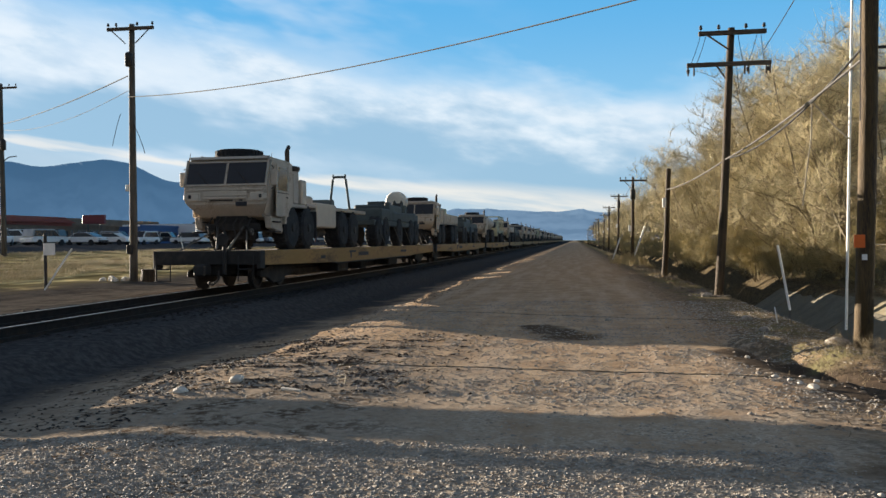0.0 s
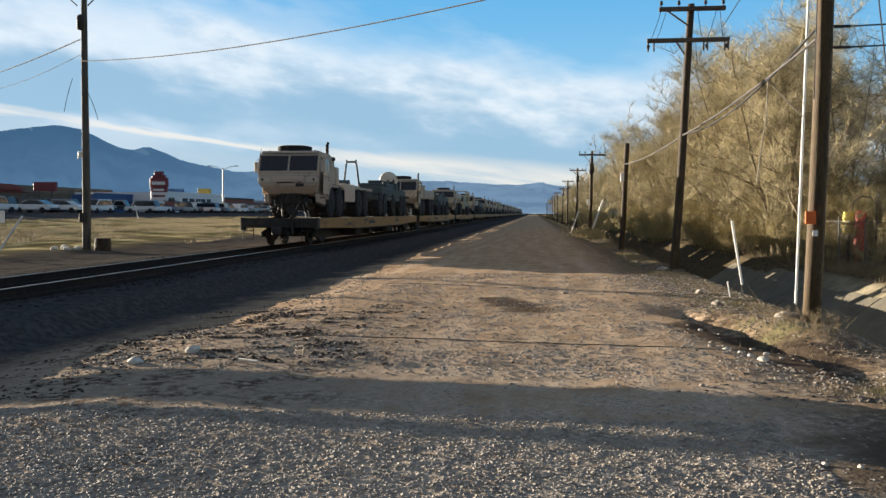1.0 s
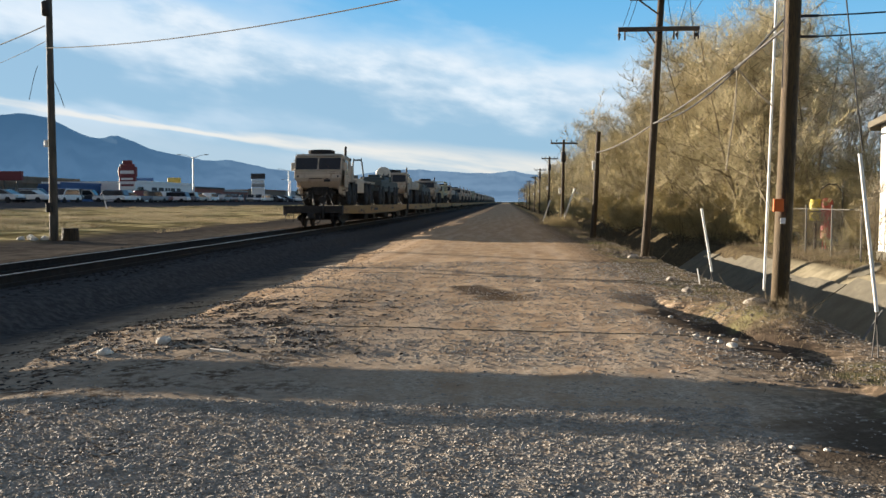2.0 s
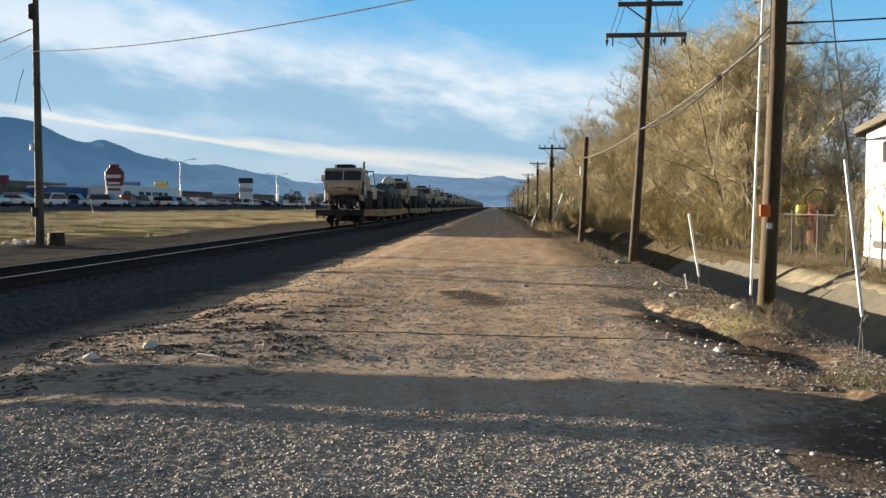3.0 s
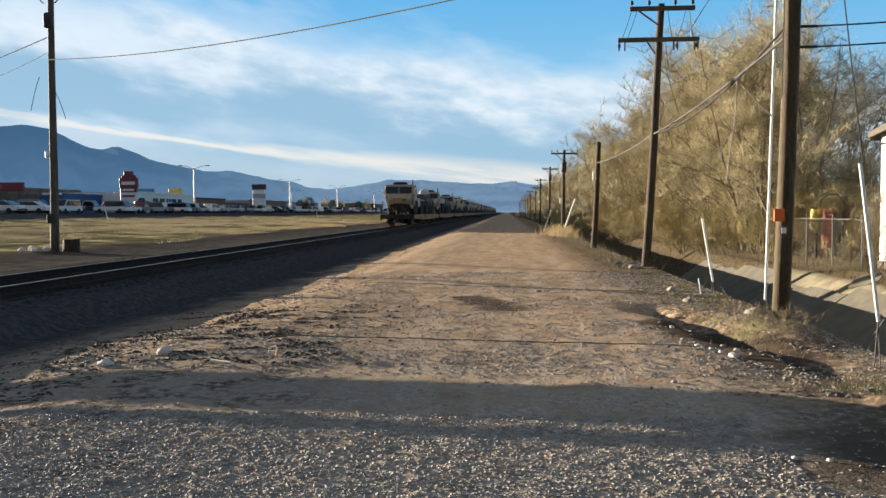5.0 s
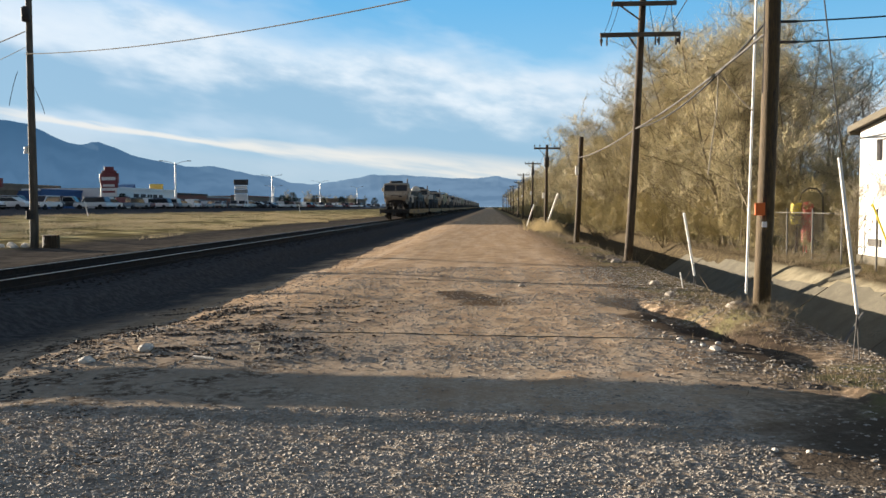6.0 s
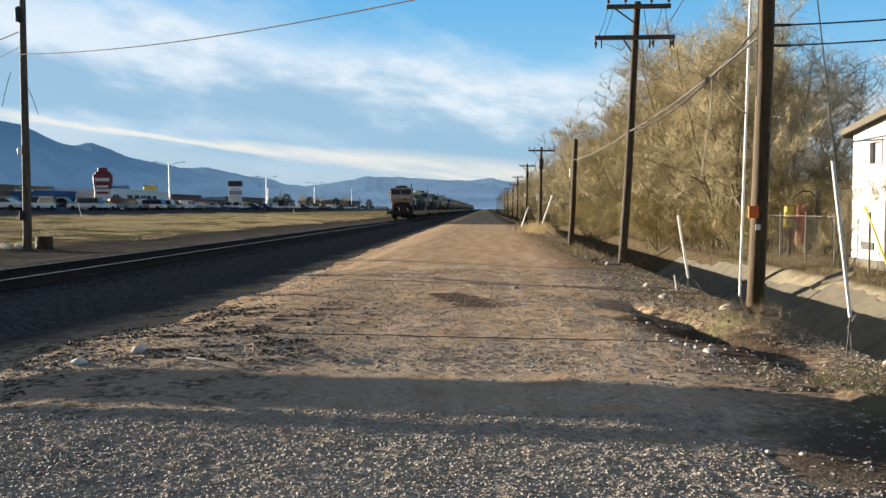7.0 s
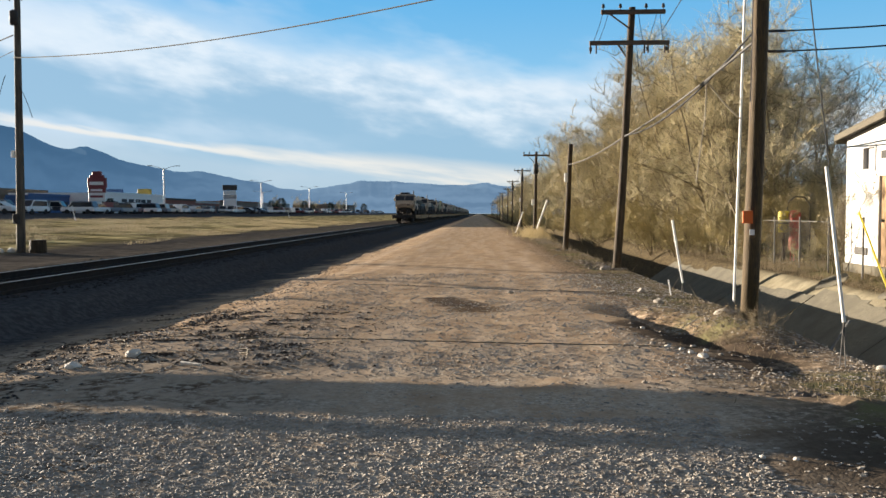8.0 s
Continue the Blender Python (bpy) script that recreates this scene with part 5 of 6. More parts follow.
# ---------- the white house across the ditch ----------
def build_house():
    h = thing("house", "small white block house with a low gable and brown door", "house")
    x0, x1, y0, y1, z0, ze = 8.87, 15.0, 13.4, 20.9, 0.05, 3.38
    yr, zr = (y0 + y1) / 2, 3.86
    door0, door1, zd = 18.25, 19.22, 2.42
    win0, win1, wz0, wz1 = 19.42, 20.0, 2.58, 3.10
    # the gable wall, built round its openings
    bm = bmesh.new()
    box(x0, x0 + 0.2, y0, door0, z0 + 0.35, ze, 0, bm)
    box(x0, x0 + 0.2, door0, door1, zd, ze, 0, bm)
    box(x0, x0 + 0.2, door1, y1, z0 + 0.35, wz0, 0, bm)
    box(x0, x0 + 0.2, door1, win0, wz0, wz1, 0, bm)
    box(x0, x0 + 0.2, win1, y1, wz0, wz1, 0, bm)
    box(x0, x0 + 0.2, door1, y1, wz1, ze, 0, bm)
    prism([(y0, ze), (y1, ze), (yr, zr)], x0, x0 + 0.2, 0, bm)
    part("wall", bm, M["white_wall"], h, "white painted gable wall")
    part("wall", box(x0 + 0.2, x1, y1 - 0.2, y1, z0 + 0.35, ze), M["white_wall"], h)
    part("wall", box(x0 + 0.2, x1, y0, y0 + 0.2, z0 + 0.35, ze), M["white_wall"], h)
    part("wall", prism([(y0, z0 + 0.35), (y1, z0 + 0.35), (y1, ze), (yr, zr), (y0, ze)], x1, x1 + 0.2), M["white_wall"], h)
    part("plinth", box(x0 - 0.04, x1, y0 - 0.04, y1 + 0.04, z0 - 0.3, z0 + 0.35, 0.02), M["concrete"], h, "grey concrete plinth")
    slope = (zr - ze) / (y1 - yr)
    for s, ya in ((1, y1 + 0.2), (-1, y0 - 0.2)):
        za = ze - slope * 0.2 + 0.02
        part("roof", prism([(ya, za), (yr, zr + 0.02), (yr, zr + 0.14), (ya, za + 0.12)], x0 - 0.18, x1 + 0.45), M["roof"], h)
        part("fascia", prism([(ya, za - 0.04), (yr, zr - 0.04), (yr, zr + 0.13), (ya, za + 0.10)], x0 - 0.23, x0 - 0.182), M["fascia"], h, "weathered tan fascia board")
        part("gutter_board", box(x0 - 0.18, x1 + 0.45, ya if s > 0 else ya - 0.04, ya + 0.04 if s > 0 else ya, za - 0.1, za + 0.13), M["fascia"], h)
    d = part("door", box(x0 + 0.05, x0 + 0.10, door0, door1, z0 + 0.30, zd, 0.008), M["plank"], h, "brown boarded door")
    part("door_handle", rod((x0 + 0.0, door1 - 0.12, 1.42), (x0 + 0.05, door1 - 0.12, 1.42), 0.035), M["galv"], d)
    w = part("window", box(x0 + 0.08, x0 + 0.10, win0, win1, wz0, wz1), M["grey_wall"], h, "small window shut with a grey board")
    for a, b, c, e in ((win0 - 0.04, win0 + 0.02, wz0 - 0.04, wz1 + 0.04), (win1 - 0.02, win1 + 0.04, wz0 - 0.04, wz1 + 0.04), (win0 + 0.02, win1 - 0.02, wz0 - 0.04, wz0 + 0.02), (win0 + 0.02, win1 - 0.02, wz1 - 0.02, wz1 + 0.04)):
        part("frame", box(x0 - 0.02, x0 + 0.07, a, b, c, e), M["grey_wall"], w)
    part("vent", box(x0 - 0.03, x0, 18.80, 19.10, 2.80, 2.97, 0.008), M["steel_dark"], h)
    v = part("vent", box(x0 - 0.02, x0, 19.7, 20.35, 0.62, 0.80, 0.006), M["steel_dark"], h, "dark wall grille near the ground")
    for k in range(5):
        part("slat", box(x0 - 0.032, x0 - 0.02, 19.72, 20.33, 0.635 + k * 0.033, 0.65 + k * 0.033), M["galv"], v)


build_house()


def build_fence():
    f = thing("fence", "rusty chain-link fence on thin steel posts beyond the ditch", "fence")
    x = 8.45
    ys = [15.4, 17.2, 19.0, 20.85, 22.7, 24.6, 26.6]
    for y in ys:
        part("post", rod((x, y, height(x, y) - 0.2), (x, y, 1.5), 0.024), M["galv"], f)
    part("top_rail", rod((x, 20.85, 1.38), (x, ys[-1], 1.38), 0.010), M["galv"], f)
    bm = bmesh.new()
    for k in range(90):
        y = 20.85 + k * 0.065
        if y + 1.4 < 26.6:
            line([(x, y, 0.2), (x, y + 1.2, 1.36)], 0.0013, bm, 3)
            line([(x, y + 1.2, 0.2), (x, y, 1.36)], 0.0013, bm, 3)
    tagged(part("mesh", bm, M["galv"], f), kind="stuff")


build_fence()


def build_yard():
    b = thing("barrel", "small yellow drum with a dark band on a post", "drum")
    part("body", lathe([(0.14, 1.02), (0.16, 1.04), (0.165, 1.22), (0.16, 1.3), (0.165, 1.36), (0.16, 1.62), (0.13, 1.65)], "Z", 18, (9.02, 25.5, 0)), M["yellow_pvc"], b)
    part("band", lathe([(0.167, 1.27), (0.17, 1.28), (0.17, 1.31), (0.167, 1.32)], "Z", 18, (9.02, 25.5, 0)), M["mark"], b)
    part("post", rod((9.02, 25.5, height(9.1, 25.5) - 0.1), (9.02, 25.5, 1.02), 0.04), M["pole"], b)
    r = thing("tank", "faded red upright tank under a bent pipe in the yard", "tank")
    part("body", lathe([(0.1, 0.5), (0.165, 0.52), (0.17, 1.56), (0.12, 1.66), (0.04, 1.69)], "Z", 18, (9.27, 25.3, 0)), M["red_tank"], r)
    for a in range(3):
        c, s = math.cos(a * 2.1), math.sin(a * 2.1)
        part("leg", rod((9.27 + 0.13 * c, 25.3 + 0.13 * s, 0.1), (9.27 + 0.13 * c, 25.3 + 0.13 * s, 0.56), 0.02), M["red_tank"], r)
    part("pipe", line([(9.0, 25.2, 1.7), (9.06, 25.2, 1.95), (9.25, 25.2, 2.08), (9.5, 25.2, 2.06), (9.66, 25.2, 1.85), (9.68, 25.2, 0.2)], 0.025, seg=8), M["fascia"], r)


build_yard()


def build_ditch_details():
    """Broken lining slabs on the far bank, a pipe at the culvert, loose white rocks."""
    rng = random.Random(5)
    lining = thing("ditch_lining", "weathered tan concrete panels lining the ditch bank", "ditch lining", kind="structure")
    y = 9.7
    while y < 30:
        long = rng.uniform(1.9, 2.5)
        top, lift = 7.40 + rng.uniform(-0.22, 0.10), rng.uniform(0.015, 0.05)
        own = bmesh.new()
        rows = []
        for i in range(7):
            f = i / 6
            jag = 0.09 * noise.noise((y + f * long * 3.0, 3, 1))
            ring = []
            for g2 in (0.0, 0.5, 1.0):
                x = 6.1 + (top + jag - 6.1) * g2
                z = height(x, y + f * long, False) + lift + 0.012 * noise.noise((x * 2, y + f * long, 8))
                ring.append((own.verts.new((x, y + f * (long - 0.025), z)), own.verts.new((x + 0.03, y + f * (long - 0.025), z - 0.10))))
            rows.append(ring)
        for p, q in zip(rows, rows[1:]):
            for i in range(2):
                own.faces.new((p[i][0], p[i + 1][0], q[i + 1][0], q[i][0]))
            own.faces.new((p[2][0], p[2][1], q[2][1], q[2][0]))
        for e in (rows[0], rows[-1]):
            for i in range(2):
                own.faces.new((e[i][0], e[i][1], e[i + 1][1], e[i + 1][0]))
        bmesh.ops.recalc_face_normals(own, faces=own.faces)
        part("panel", own, M["concrete"], lining)
        y += long
    for x, y, sx, sy, tilt in ((7.62, 14.6, 0.42, 0.55, -24), (7.72, 16.0, 0.30, 0.40, -12), (7.70, 11.4, 0.50, 0.75, -20), (7.75, 18.9, 0.35, 0.45, -26)):
        n = rng.randint(8, 11)
        own = bmesh.new()
        ring = []
        for i in range(n):
            a = 2 * math.pi * i / n + rng.uniform(-0.2, 0.2)
            r = rng.uniform(0.7, 1.1)
            ring.append(own.verts.new((r * math.cos(a) * sx, r * math.sin(a) * sy, rng.uniform(-0.012, 0.012))))
        f = own.faces.new(ring)
        ext = bmesh.ops.extrude_face_region(own, geom=[f])
        bmesh.ops.translate(own, vec=(0, 0, 0.05), verts=[v for v in ext["geom"] if isinstance(v, bmesh.types.BMVert)])
        bmesh.ops.recalc_face_normals(own, faces=own.faces)
        s = part("lining_slab", own, M["concrete"], None)
        s.matrix_basis = pose(x, y, height(x, y, False) + 0.01, rng.uniform(-5, 5), tilt, rng.uniform(-25, 25))
        tagged(s, "broken tilted concrete slab on the ditch bank", "concrete slab", "slabs of the ditch lining")
    head = part("headwall", box(4.3, 7.6, 9.25, 9.5, -1.2, -0.16, 0.03), M["concrete"], None)
    tagged(head, "low concrete headwall at the ditch's end", "headwall")
    pipe = part("pipe", line([(4.55, 11.3, -0.35), (5.3, 12.3, 0.05)], 0.02), M["galv"], None)
    tagged(pipe, "thin bent steel pipe lying in the ditch", "pipe")


build_ditch_details()

# ---------- the field across the track ----------
def rock_mesh(seed, sx, sy, sz):
    rng = random.Random(seed)
    bm = bmesh.new()
    bmesh.ops.create_icosphere(bm, subdivisions=2, radius=1)
    for v in bm.verts:
        v.co *= 1 + 0.28 * noise.noise(v.co * 1.5 + Vector((seed * 3.7, 0, 0))) + rng.uniform(-0.06, 0.06)
        v.co = Vector((v.co.x * sx, v.co.y * sy, v.co.z * sz))
    return bm


def rock(x, y, sx, sy, sz, material, label, seed):
    ob = part("rock", rock_mesh(seed, sx, sy, sz), M[material], None)
    ob.matrix_basis = pose(x, y, height(x, y) + sz * 0.35, 0, 0, seed * 40)
    return tagged(ob, label, "rock")


def build_field_things():
    rng = random.Random(3)
    for k in range(9):
        rock(-17.0 + rng.uniform(-0.45, 0.3), 29.4 + rng.uniform(-0.3, 0.5), rng.uniform(0.09, 0.16), rng.uniform(0.09, 0.16), rng.uniform(0.08, 0.14), "rock_white", "pale rock heaped at the pole's foot", 50 + k)
    st = thing("stump", "short grey sawn pole stump beside the utility pole", "stump")
    z = height(-15.97, 29.9)
    part("body", lathe([(0.30, z - 0.1), (0.30, z + 0.1), (0.28, z + 0.46), (0.26, z + 0.47)], "Z", 16, (-15.97, 29.9, 0)), M["pole"], st)
    sp = thing("signpost", "small blank sign plate on a dark post by the track", "sign")
    z = height(-16.6, 24.5)
    part("post", box(-16.64, -16.56, 24.46, 24.54, z - 0.2, 1.95, 0.008), M["steel_dark"], sp)
    part("plate", box(-16.62, -16.22, 24.42, 24.45, 1.30, 1.68, 0.004), M["sign_white"], sp)
    lean = part("marker_stick", rod((-16.5, 24.2, z - 0.1), (-15.55, 24.3, 1.50), 0.03), M["white_pvc"], None)
    tagged(lean, "leaning white marker stick in the straw", "marker stick")
    for x, y in ((-37.0, 76.0), (-34, 150.0)):
        ob = part("marker_stick", rod((x, y, height(x, y) - 0.1), (x - 0.35, y, height(x, y) + 1.35), 0.05), M["white_pvc"], None)
        tagged(ob, "leaning white marker stick at the road's edge", "marker stick")


build_field_things()


# ---------- parked cars ----------
def make_car(kind):
    label = {"sedan": "parked saloon car in the shop car park", "suv": "parked sport utility car in the car park", "pickup": "parked pickup truck in the car park"}[kind]
    t = thing("car", label, "car", group="parked cars")
    low = [(-2.3, 0.35), (-2.3, 0.75), (-2.15, 0.92), (2.0, 0.95), (2.3, 0.75), (2.3, 0.35)]
    body = part("body", prism(low, -0.9, 0.9, 0.07), M["car"], t)
    if kind == "sedan":
        top, glass = [(-1.75, 0.93), (-0.75, 1.42), (0.65, 1.42), (1.55, 0.93)], [(-1.6, 0.95), (-0.72, 1.37), (0.62, 1.37), (1.4, 0.95)]
    elif kind == "suv":
        top, glass = [(-1.35, 0.93), (-0.7, 1.70), (1.9, 1.70), (2.2, 0.93)], [(-1.22, 0.98), (-0.66, 1.58), (1.8, 1.58), (2.0, 0.98)]
    else:
        top, glass = [(-1.3, 0.93), (-0.7, 1.72), (0.5, 1.72), (0.7, 0.93)], [(-1.18, 0.98), (-0.66, 1.62), (0.42, 1.62), (0.56, 0.98)]
    part("roof", prism(top, -0.78, 0.78, 0.06), M["car"], t)
    for s in (-1, 1):
        part("side_window", prism(glass, s * 0.785 - 0.006, s * 0.785 + 0.006), M["windshield"], t)
    own = prism([(top[0][0] + 0.02, top[0][1] + 0.02), (top[1][0] - 0.06, top[1][1] - 0.03), (top[1][0] - 0.10, top[1][1] - 0.03), (top[0][0] - 0.04, top[0][1] + 0.02)], -0.68, 0.68)
    part("windscreen", own, M["windshield"], t)
    for y in (-1.4, 1.4):
        for s in (-1, 1):
            part("wheel", lathe([(0.2, -0.11), (0.32, -0.1), (0.33, 0), (0.32, 0.1), (0.2, 0.11)], "X", 14, (s * 0.82, y, 0.33)), M["tyre"], t)
    for s in (-1, 1):
        part("headlight", box(s * 0.62 - 0.16, s * 0.62 + 0.16, -2.33, -2.28, 0.66, 0.80, 0.01), M["lamp_glass"], t)
    part("bumper", box(-0.85, 0.85, -2.36, -2.28, 0.38, 0.55, 0.03), M["mark"], t)
    return t


def build_cars():
    random.seed(21)
    kinds = [make_car(k) for k in ("sedan", "suv", "pickup")]
    used = set()
    spots = []
    for x, ya, yb, step in ((-53.5, 62, 330, 5.0), (-60.5, 85, 330, 6.4), (-55, 335, 480, 11)):
        y = ya
        while y < yb:
            if random.random() < 0.8:
                spots.append((x + random.uniform(-0.6, 0.6), y, random.choice((0, 180, 12, 168, 195, 20, 90, 270))))
            y += step * random.uniform(0.75, 1.4)
    for i, (x, y, a) in enumerate(spots):
        k = kinds[(i * 7 + int(y)) % 3]
        m = pose(x, y, height(x, y), 0, 0, a + random.uniform(-6, 6))
        if k.name in used:
            copy_thing(k, m)
        else:
            k.matrix_basis = m
            used.add(k.name)


build_cars()


# ---------- shops, signs and lamps along the far road ----------
def shop(label, x, y0, y1, top, wall, deep=18, band=None, windows=4, roof_h=0.0):
    """A low shop: front wall along y facing the track, parapet, door and windows."""
    z0 = height(x, (y0 + y1) / 2, False)
    s = thing("shop", label, "shop building")
    part("wall", box(x - deep, x, y0, y1, z0 - 0.5, top, 0.03), M[wall], s)
    part("roof", box(x - deep + 0.3, x - 0.3, y0 + 0.3, y1 - 0.3, top, top + 0.05), M["roof"], s)
    part("parapet", box(x - 0.02, x + 0.18, y0 - 0.1, y1 + 0.1, top - 0.15, top + 0.35, 0.02), M[band or wall], s)
    if roof_h:
        own = prism([(y0 - 0.6, top + 0.35), (y1 + 0.6, top + 0.35), (y1 - 2.5, top + 0.35 + roof_h), (y0 + 2.5, top + 0.35 + roof_h)], x - 5, x + 0.6)
        part("mansard_roof", own, M[band or "roof"], s)
    w = (y1 - y0) / (windows + 1)
    for k in range(windows):
        c = y0 + w * (k + 0.9)
        o = part("window", box(x + 0.004, x + 0.03, c - w * 0.32, c + w * 0.32, z0 + 0.8, z0 + 2.5), M["windshield"], s)
        part("frame", box(x + 0.03, x + 0.05, c - 0.05, c + 0.05, z0 + 0.8, z0 + 2.5), M["galv"], o)
    part("door", box(x + 0.004, x + 0.04, y1 - w * 0.55, y1 - w * 0.2, z0, z0 + 2.2), M["mark"], s)
    return s


shop("long white shop with dark writing bars along its front", -80, 172, 212, 6.0, "sign_white", windows=3)
shop("low red-brown brick shop with flat roof", -85, 226, 250, 5.6, "brick", windows=4, band="roof")
shop("brown brick shop row with a light fascia", -86, 251, 276, 5.0, "brick", windows=4, band="grey_wall")
shop("deep blue fronted shop", -85, 156, 172, 5.2, "blue", windows=3)
shop("brown stucco shop with red roof", -84, 112, 131, 5.0, "brown", windows=4, band="red", roof_h=0.9)
shop("brown stucco restaurant with dark roof", -88, 133, 153, 4.8, "brown", windows=4, band="brown", roof_h=0.8)
shop("low tan shop with white panels", -84, 88, 110, 5.0, "brown", windows=3, band="sign_white")
shop("brown flat-roofed building behind the shops", -112, 150, 215, 7.4, "brown", windows=6)
shop("distant brown store beyond the signs", -90, 290, 340, 6.0, "brown", windows=5, band="brick")
shop("distant grey store beyond the lamps", -95, 350, 420, 6.2, "grey_wall", windows=6)
shop("distant brown warehouse along the road", -80, 440, 540, 6.5, "brown", windows=6)


def bars(parent, x, y0, y1, z0, z1, material, n, seed):
    """Plain bars in place of writing."""
    rng = random.Random(seed)
    y = y0
    while y < y1 - 0.2:
        w = rng.uniform(0.5, 1.4) * (y1 - y0) / n
        part("writing_bar", box(x, x + 0.03, y, min(y1, y + w * 0.75), z0, z1), M[material], parent)
        y += w


lot = thing("shop_sign", "dark writing bars on the white shop's front", "sign")
bars(lot, -79.998, 186, 203, 4.2, 5.0, "mark", 6, 2)


def pylon(label, x, y, wide, zs, post=0.25):
    """A roadside sign: posts and stacked panels (z0, z1, material)."""
    z = height(x, y, False)
    s = thing("pylon_sign", label, "sign")
    for d in (-0.28, 0.28):
        part("post", rod((x + d * wide, y, z - 0.3), (x + d * wide, y, zs[0][0] + 0.2), post * 0.6), M["galv"], s)
    for k, (a, b, m, f) in enumerate(zs):
        p2 = box(x - wide / 2 * f, x + wide / 2 * f, y - 0.3, y + 0.3, a, b, 0.06)
        part("panel", p2, M[m], s)
    return s


p1 = pylon("red and white stacked restaurant sign on posts", -70, 152.3, 3.3, [(3.9, 5.5, "sign_white", 0.95), (5.5, 6.4, "sign_red", 0.95), (6.4, 8.2, "sign_red", 1.05), (8.2, 8.7, "sign_red", 0.8), (8.7, 9.4, "sign_red", 0.5)])
for a, b, w in ((5.75, 6.15, 2.2), (6.9, 7.5, 2.6), (4.6, 5.0, 2.4)):
    part("writing_bar", box(-70 - w / 2, -70 + w / 2, 151.96, 151.99, a, b), M["sign_white" if a > 5 else "sign_red"], p1)
pylon("grey stacked shopping centre sign", -65, 218, 3.4, [(3.0, 5.4, "sign_white", 1.0), (5.5, 6.5, "grey_wall", 1.0), (6.6, 7.6, "sign_white", 0.95), (7.7, 9.1, "roof", 1.1)])
pylon("yellow square shop sign above the roofs", -90, 224, 3.6, [(5.6, 8.3, "sign_yellow", 1.0)])
pylon("small red shop sign on a post", -80, 131.5, 4.0, [(5.2, 6.7, "sign_red", 1.0)])
pylon("blue shop sign above the roofs", -95, 216, 5.0, [(5.6, 8.0, "blue", 1.0)])


def street_lamp(x, y, top):
    s = thing("street_lamp", "tall pale steel street lamp with twin arms", "street lamp", group="street lamps by the car park")
    z = height(x, y, False)
    part("pole", rod((x, y, z - 0.2), (x, y, top), 0.20, 0.14, seg=10), M["sign_white"], s)
    for d in (-1, 1):
        a = part("arm", line([(x, y, top - 0.3), (x + d * 1.4, y + 0.3 * d, top + 0.3), (x + d * 2.4, y + 0.5 * d, top + 0.42)], 0.06, seg=6), M["sign_white"], s)
        part("lamp_head", box(x + d * 2.6 - 0.4, x + d * 2.6 + 0.4, y + 0.5 * d - 0.16, y + 0.5 * d + 0.16, top + 0.36, top + 0.5, 0.03), M["galv"], a)


for x, y, top in ((-62, 164, 10.6), (-62, 238, 10.6), (-62, 306, 11.0), (-62, 392, 11), (-75, 290, 9.0)):
    street_lamp(x, y, top)


def make_conifer(seed):
    rng = np.random.default_rng(seed)
    t = thing("tree", "small dark evergreen tree among the far shops", "tree", group="far conifers")
    raw_part("trunk", *tube_mesh([[(np.array((0, 0, -0.3)), 0.18), (np.array((0, 0, 3.0)), 0.12), (np.array((0, 0, 6.4)), 0.02)]], 6), M["bark"], t)
    s, w, l = [], [], []
    for _ in range(1500):
        z = 0.5 + 5.9 * rng.random() ** 1.3
        r = 2.3 * math.sin(math.pi * min(1.0, (z + 0.3) / 7.0)) ** 0.7 * rng.uniform(0.2, 1.0)
        a = rng.uniform(0, 6.283)
        s.append((r * math.cos(a), r * math.sin(a), z))
        w.append((math.cos(a), math.sin(a), rng.uniform(-0.5, 0.4)))
        l.append(rng.uniform(0.3, 0.8))
    raw_part("crown", *twig_mesh(s, w, l, 0.07), M["needle"], t)
    return t


def build_conifers():
    random.seed(8)
    c = make_conifer(4)
    spots = [(-75, 302, 1.0), (-76, 312, 0.8), (-72, 345, 1.1), (-74, 372, 0.9), (-75, 424, 1.2), (-70, 440, 1.0), (-80, 265, 0.9), (-78, 330, 1.3), (-66, 480, 1.2), (-74, 250, 0.7), (-79, 178, 0.7)]
    for i, (x, y, s) in enumerate(spots):
        stand(c, i == 0, x, y, s * 0.72)


build_conifers()

# ---------- stones, gravel and dry growth ----------
def scatter_stones(name, label, spots, sizes, material, seed, flat=0.42):
    """Loose stones in one mesh: squashed, jittered lumps with a ridge."""
    rng = np.random.default_rng(seed)
    n = len(spots)
    base = np.array([(1, -0.8, -0.3), (1, 0.8, -0.3), (-1, 0.8, -0.3), (-1, -0.8, -0.3), (0.45, 0, 0.85), (-0.45, 0, 0.85)], float)
    tri = np.array([(0, 1, 4), (1, 2, 5), (1, 5, 4), (2, 3, 5), (3, 0, 4), (3, 4, 5)])
    v = base[None] * (1 + rng.uniform(-0.5, 0.45, (n, 6, 1))) + rng.uniform(-0.35, 0.35, (n, 6, 3))
    a = rng.uniform(0, 6.283, n)
    c, s = np.cos(a)[:, None], np.sin(a)[:, None]
    v[:, :, 0], v[:, :, 1] = v[:, :, 0] * c - v[:, :, 1] * s, v[:, :, 0] * s + v[:, :, 1] * c
    v[:, :, 0] *= rng.uniform(0.8, 1.5, (n, 1))
    v[:, :, 2] *= flat
    v *= np.array(sizes)[:, None, None]
    v += np.array(spots)[:, None, :]
    f = (tri[None] + 6 * np.arange(n)[:, None, None]).reshape(-1, 3)
    me = bpy.data.meshes.new(name)
    me.from_pydata(v.reshape(-1, 3).tolist(), [], f.tolist())
    me.materials.append(M[material])
    return tagged(new(name, me), label, "gravel", kind="stuff")


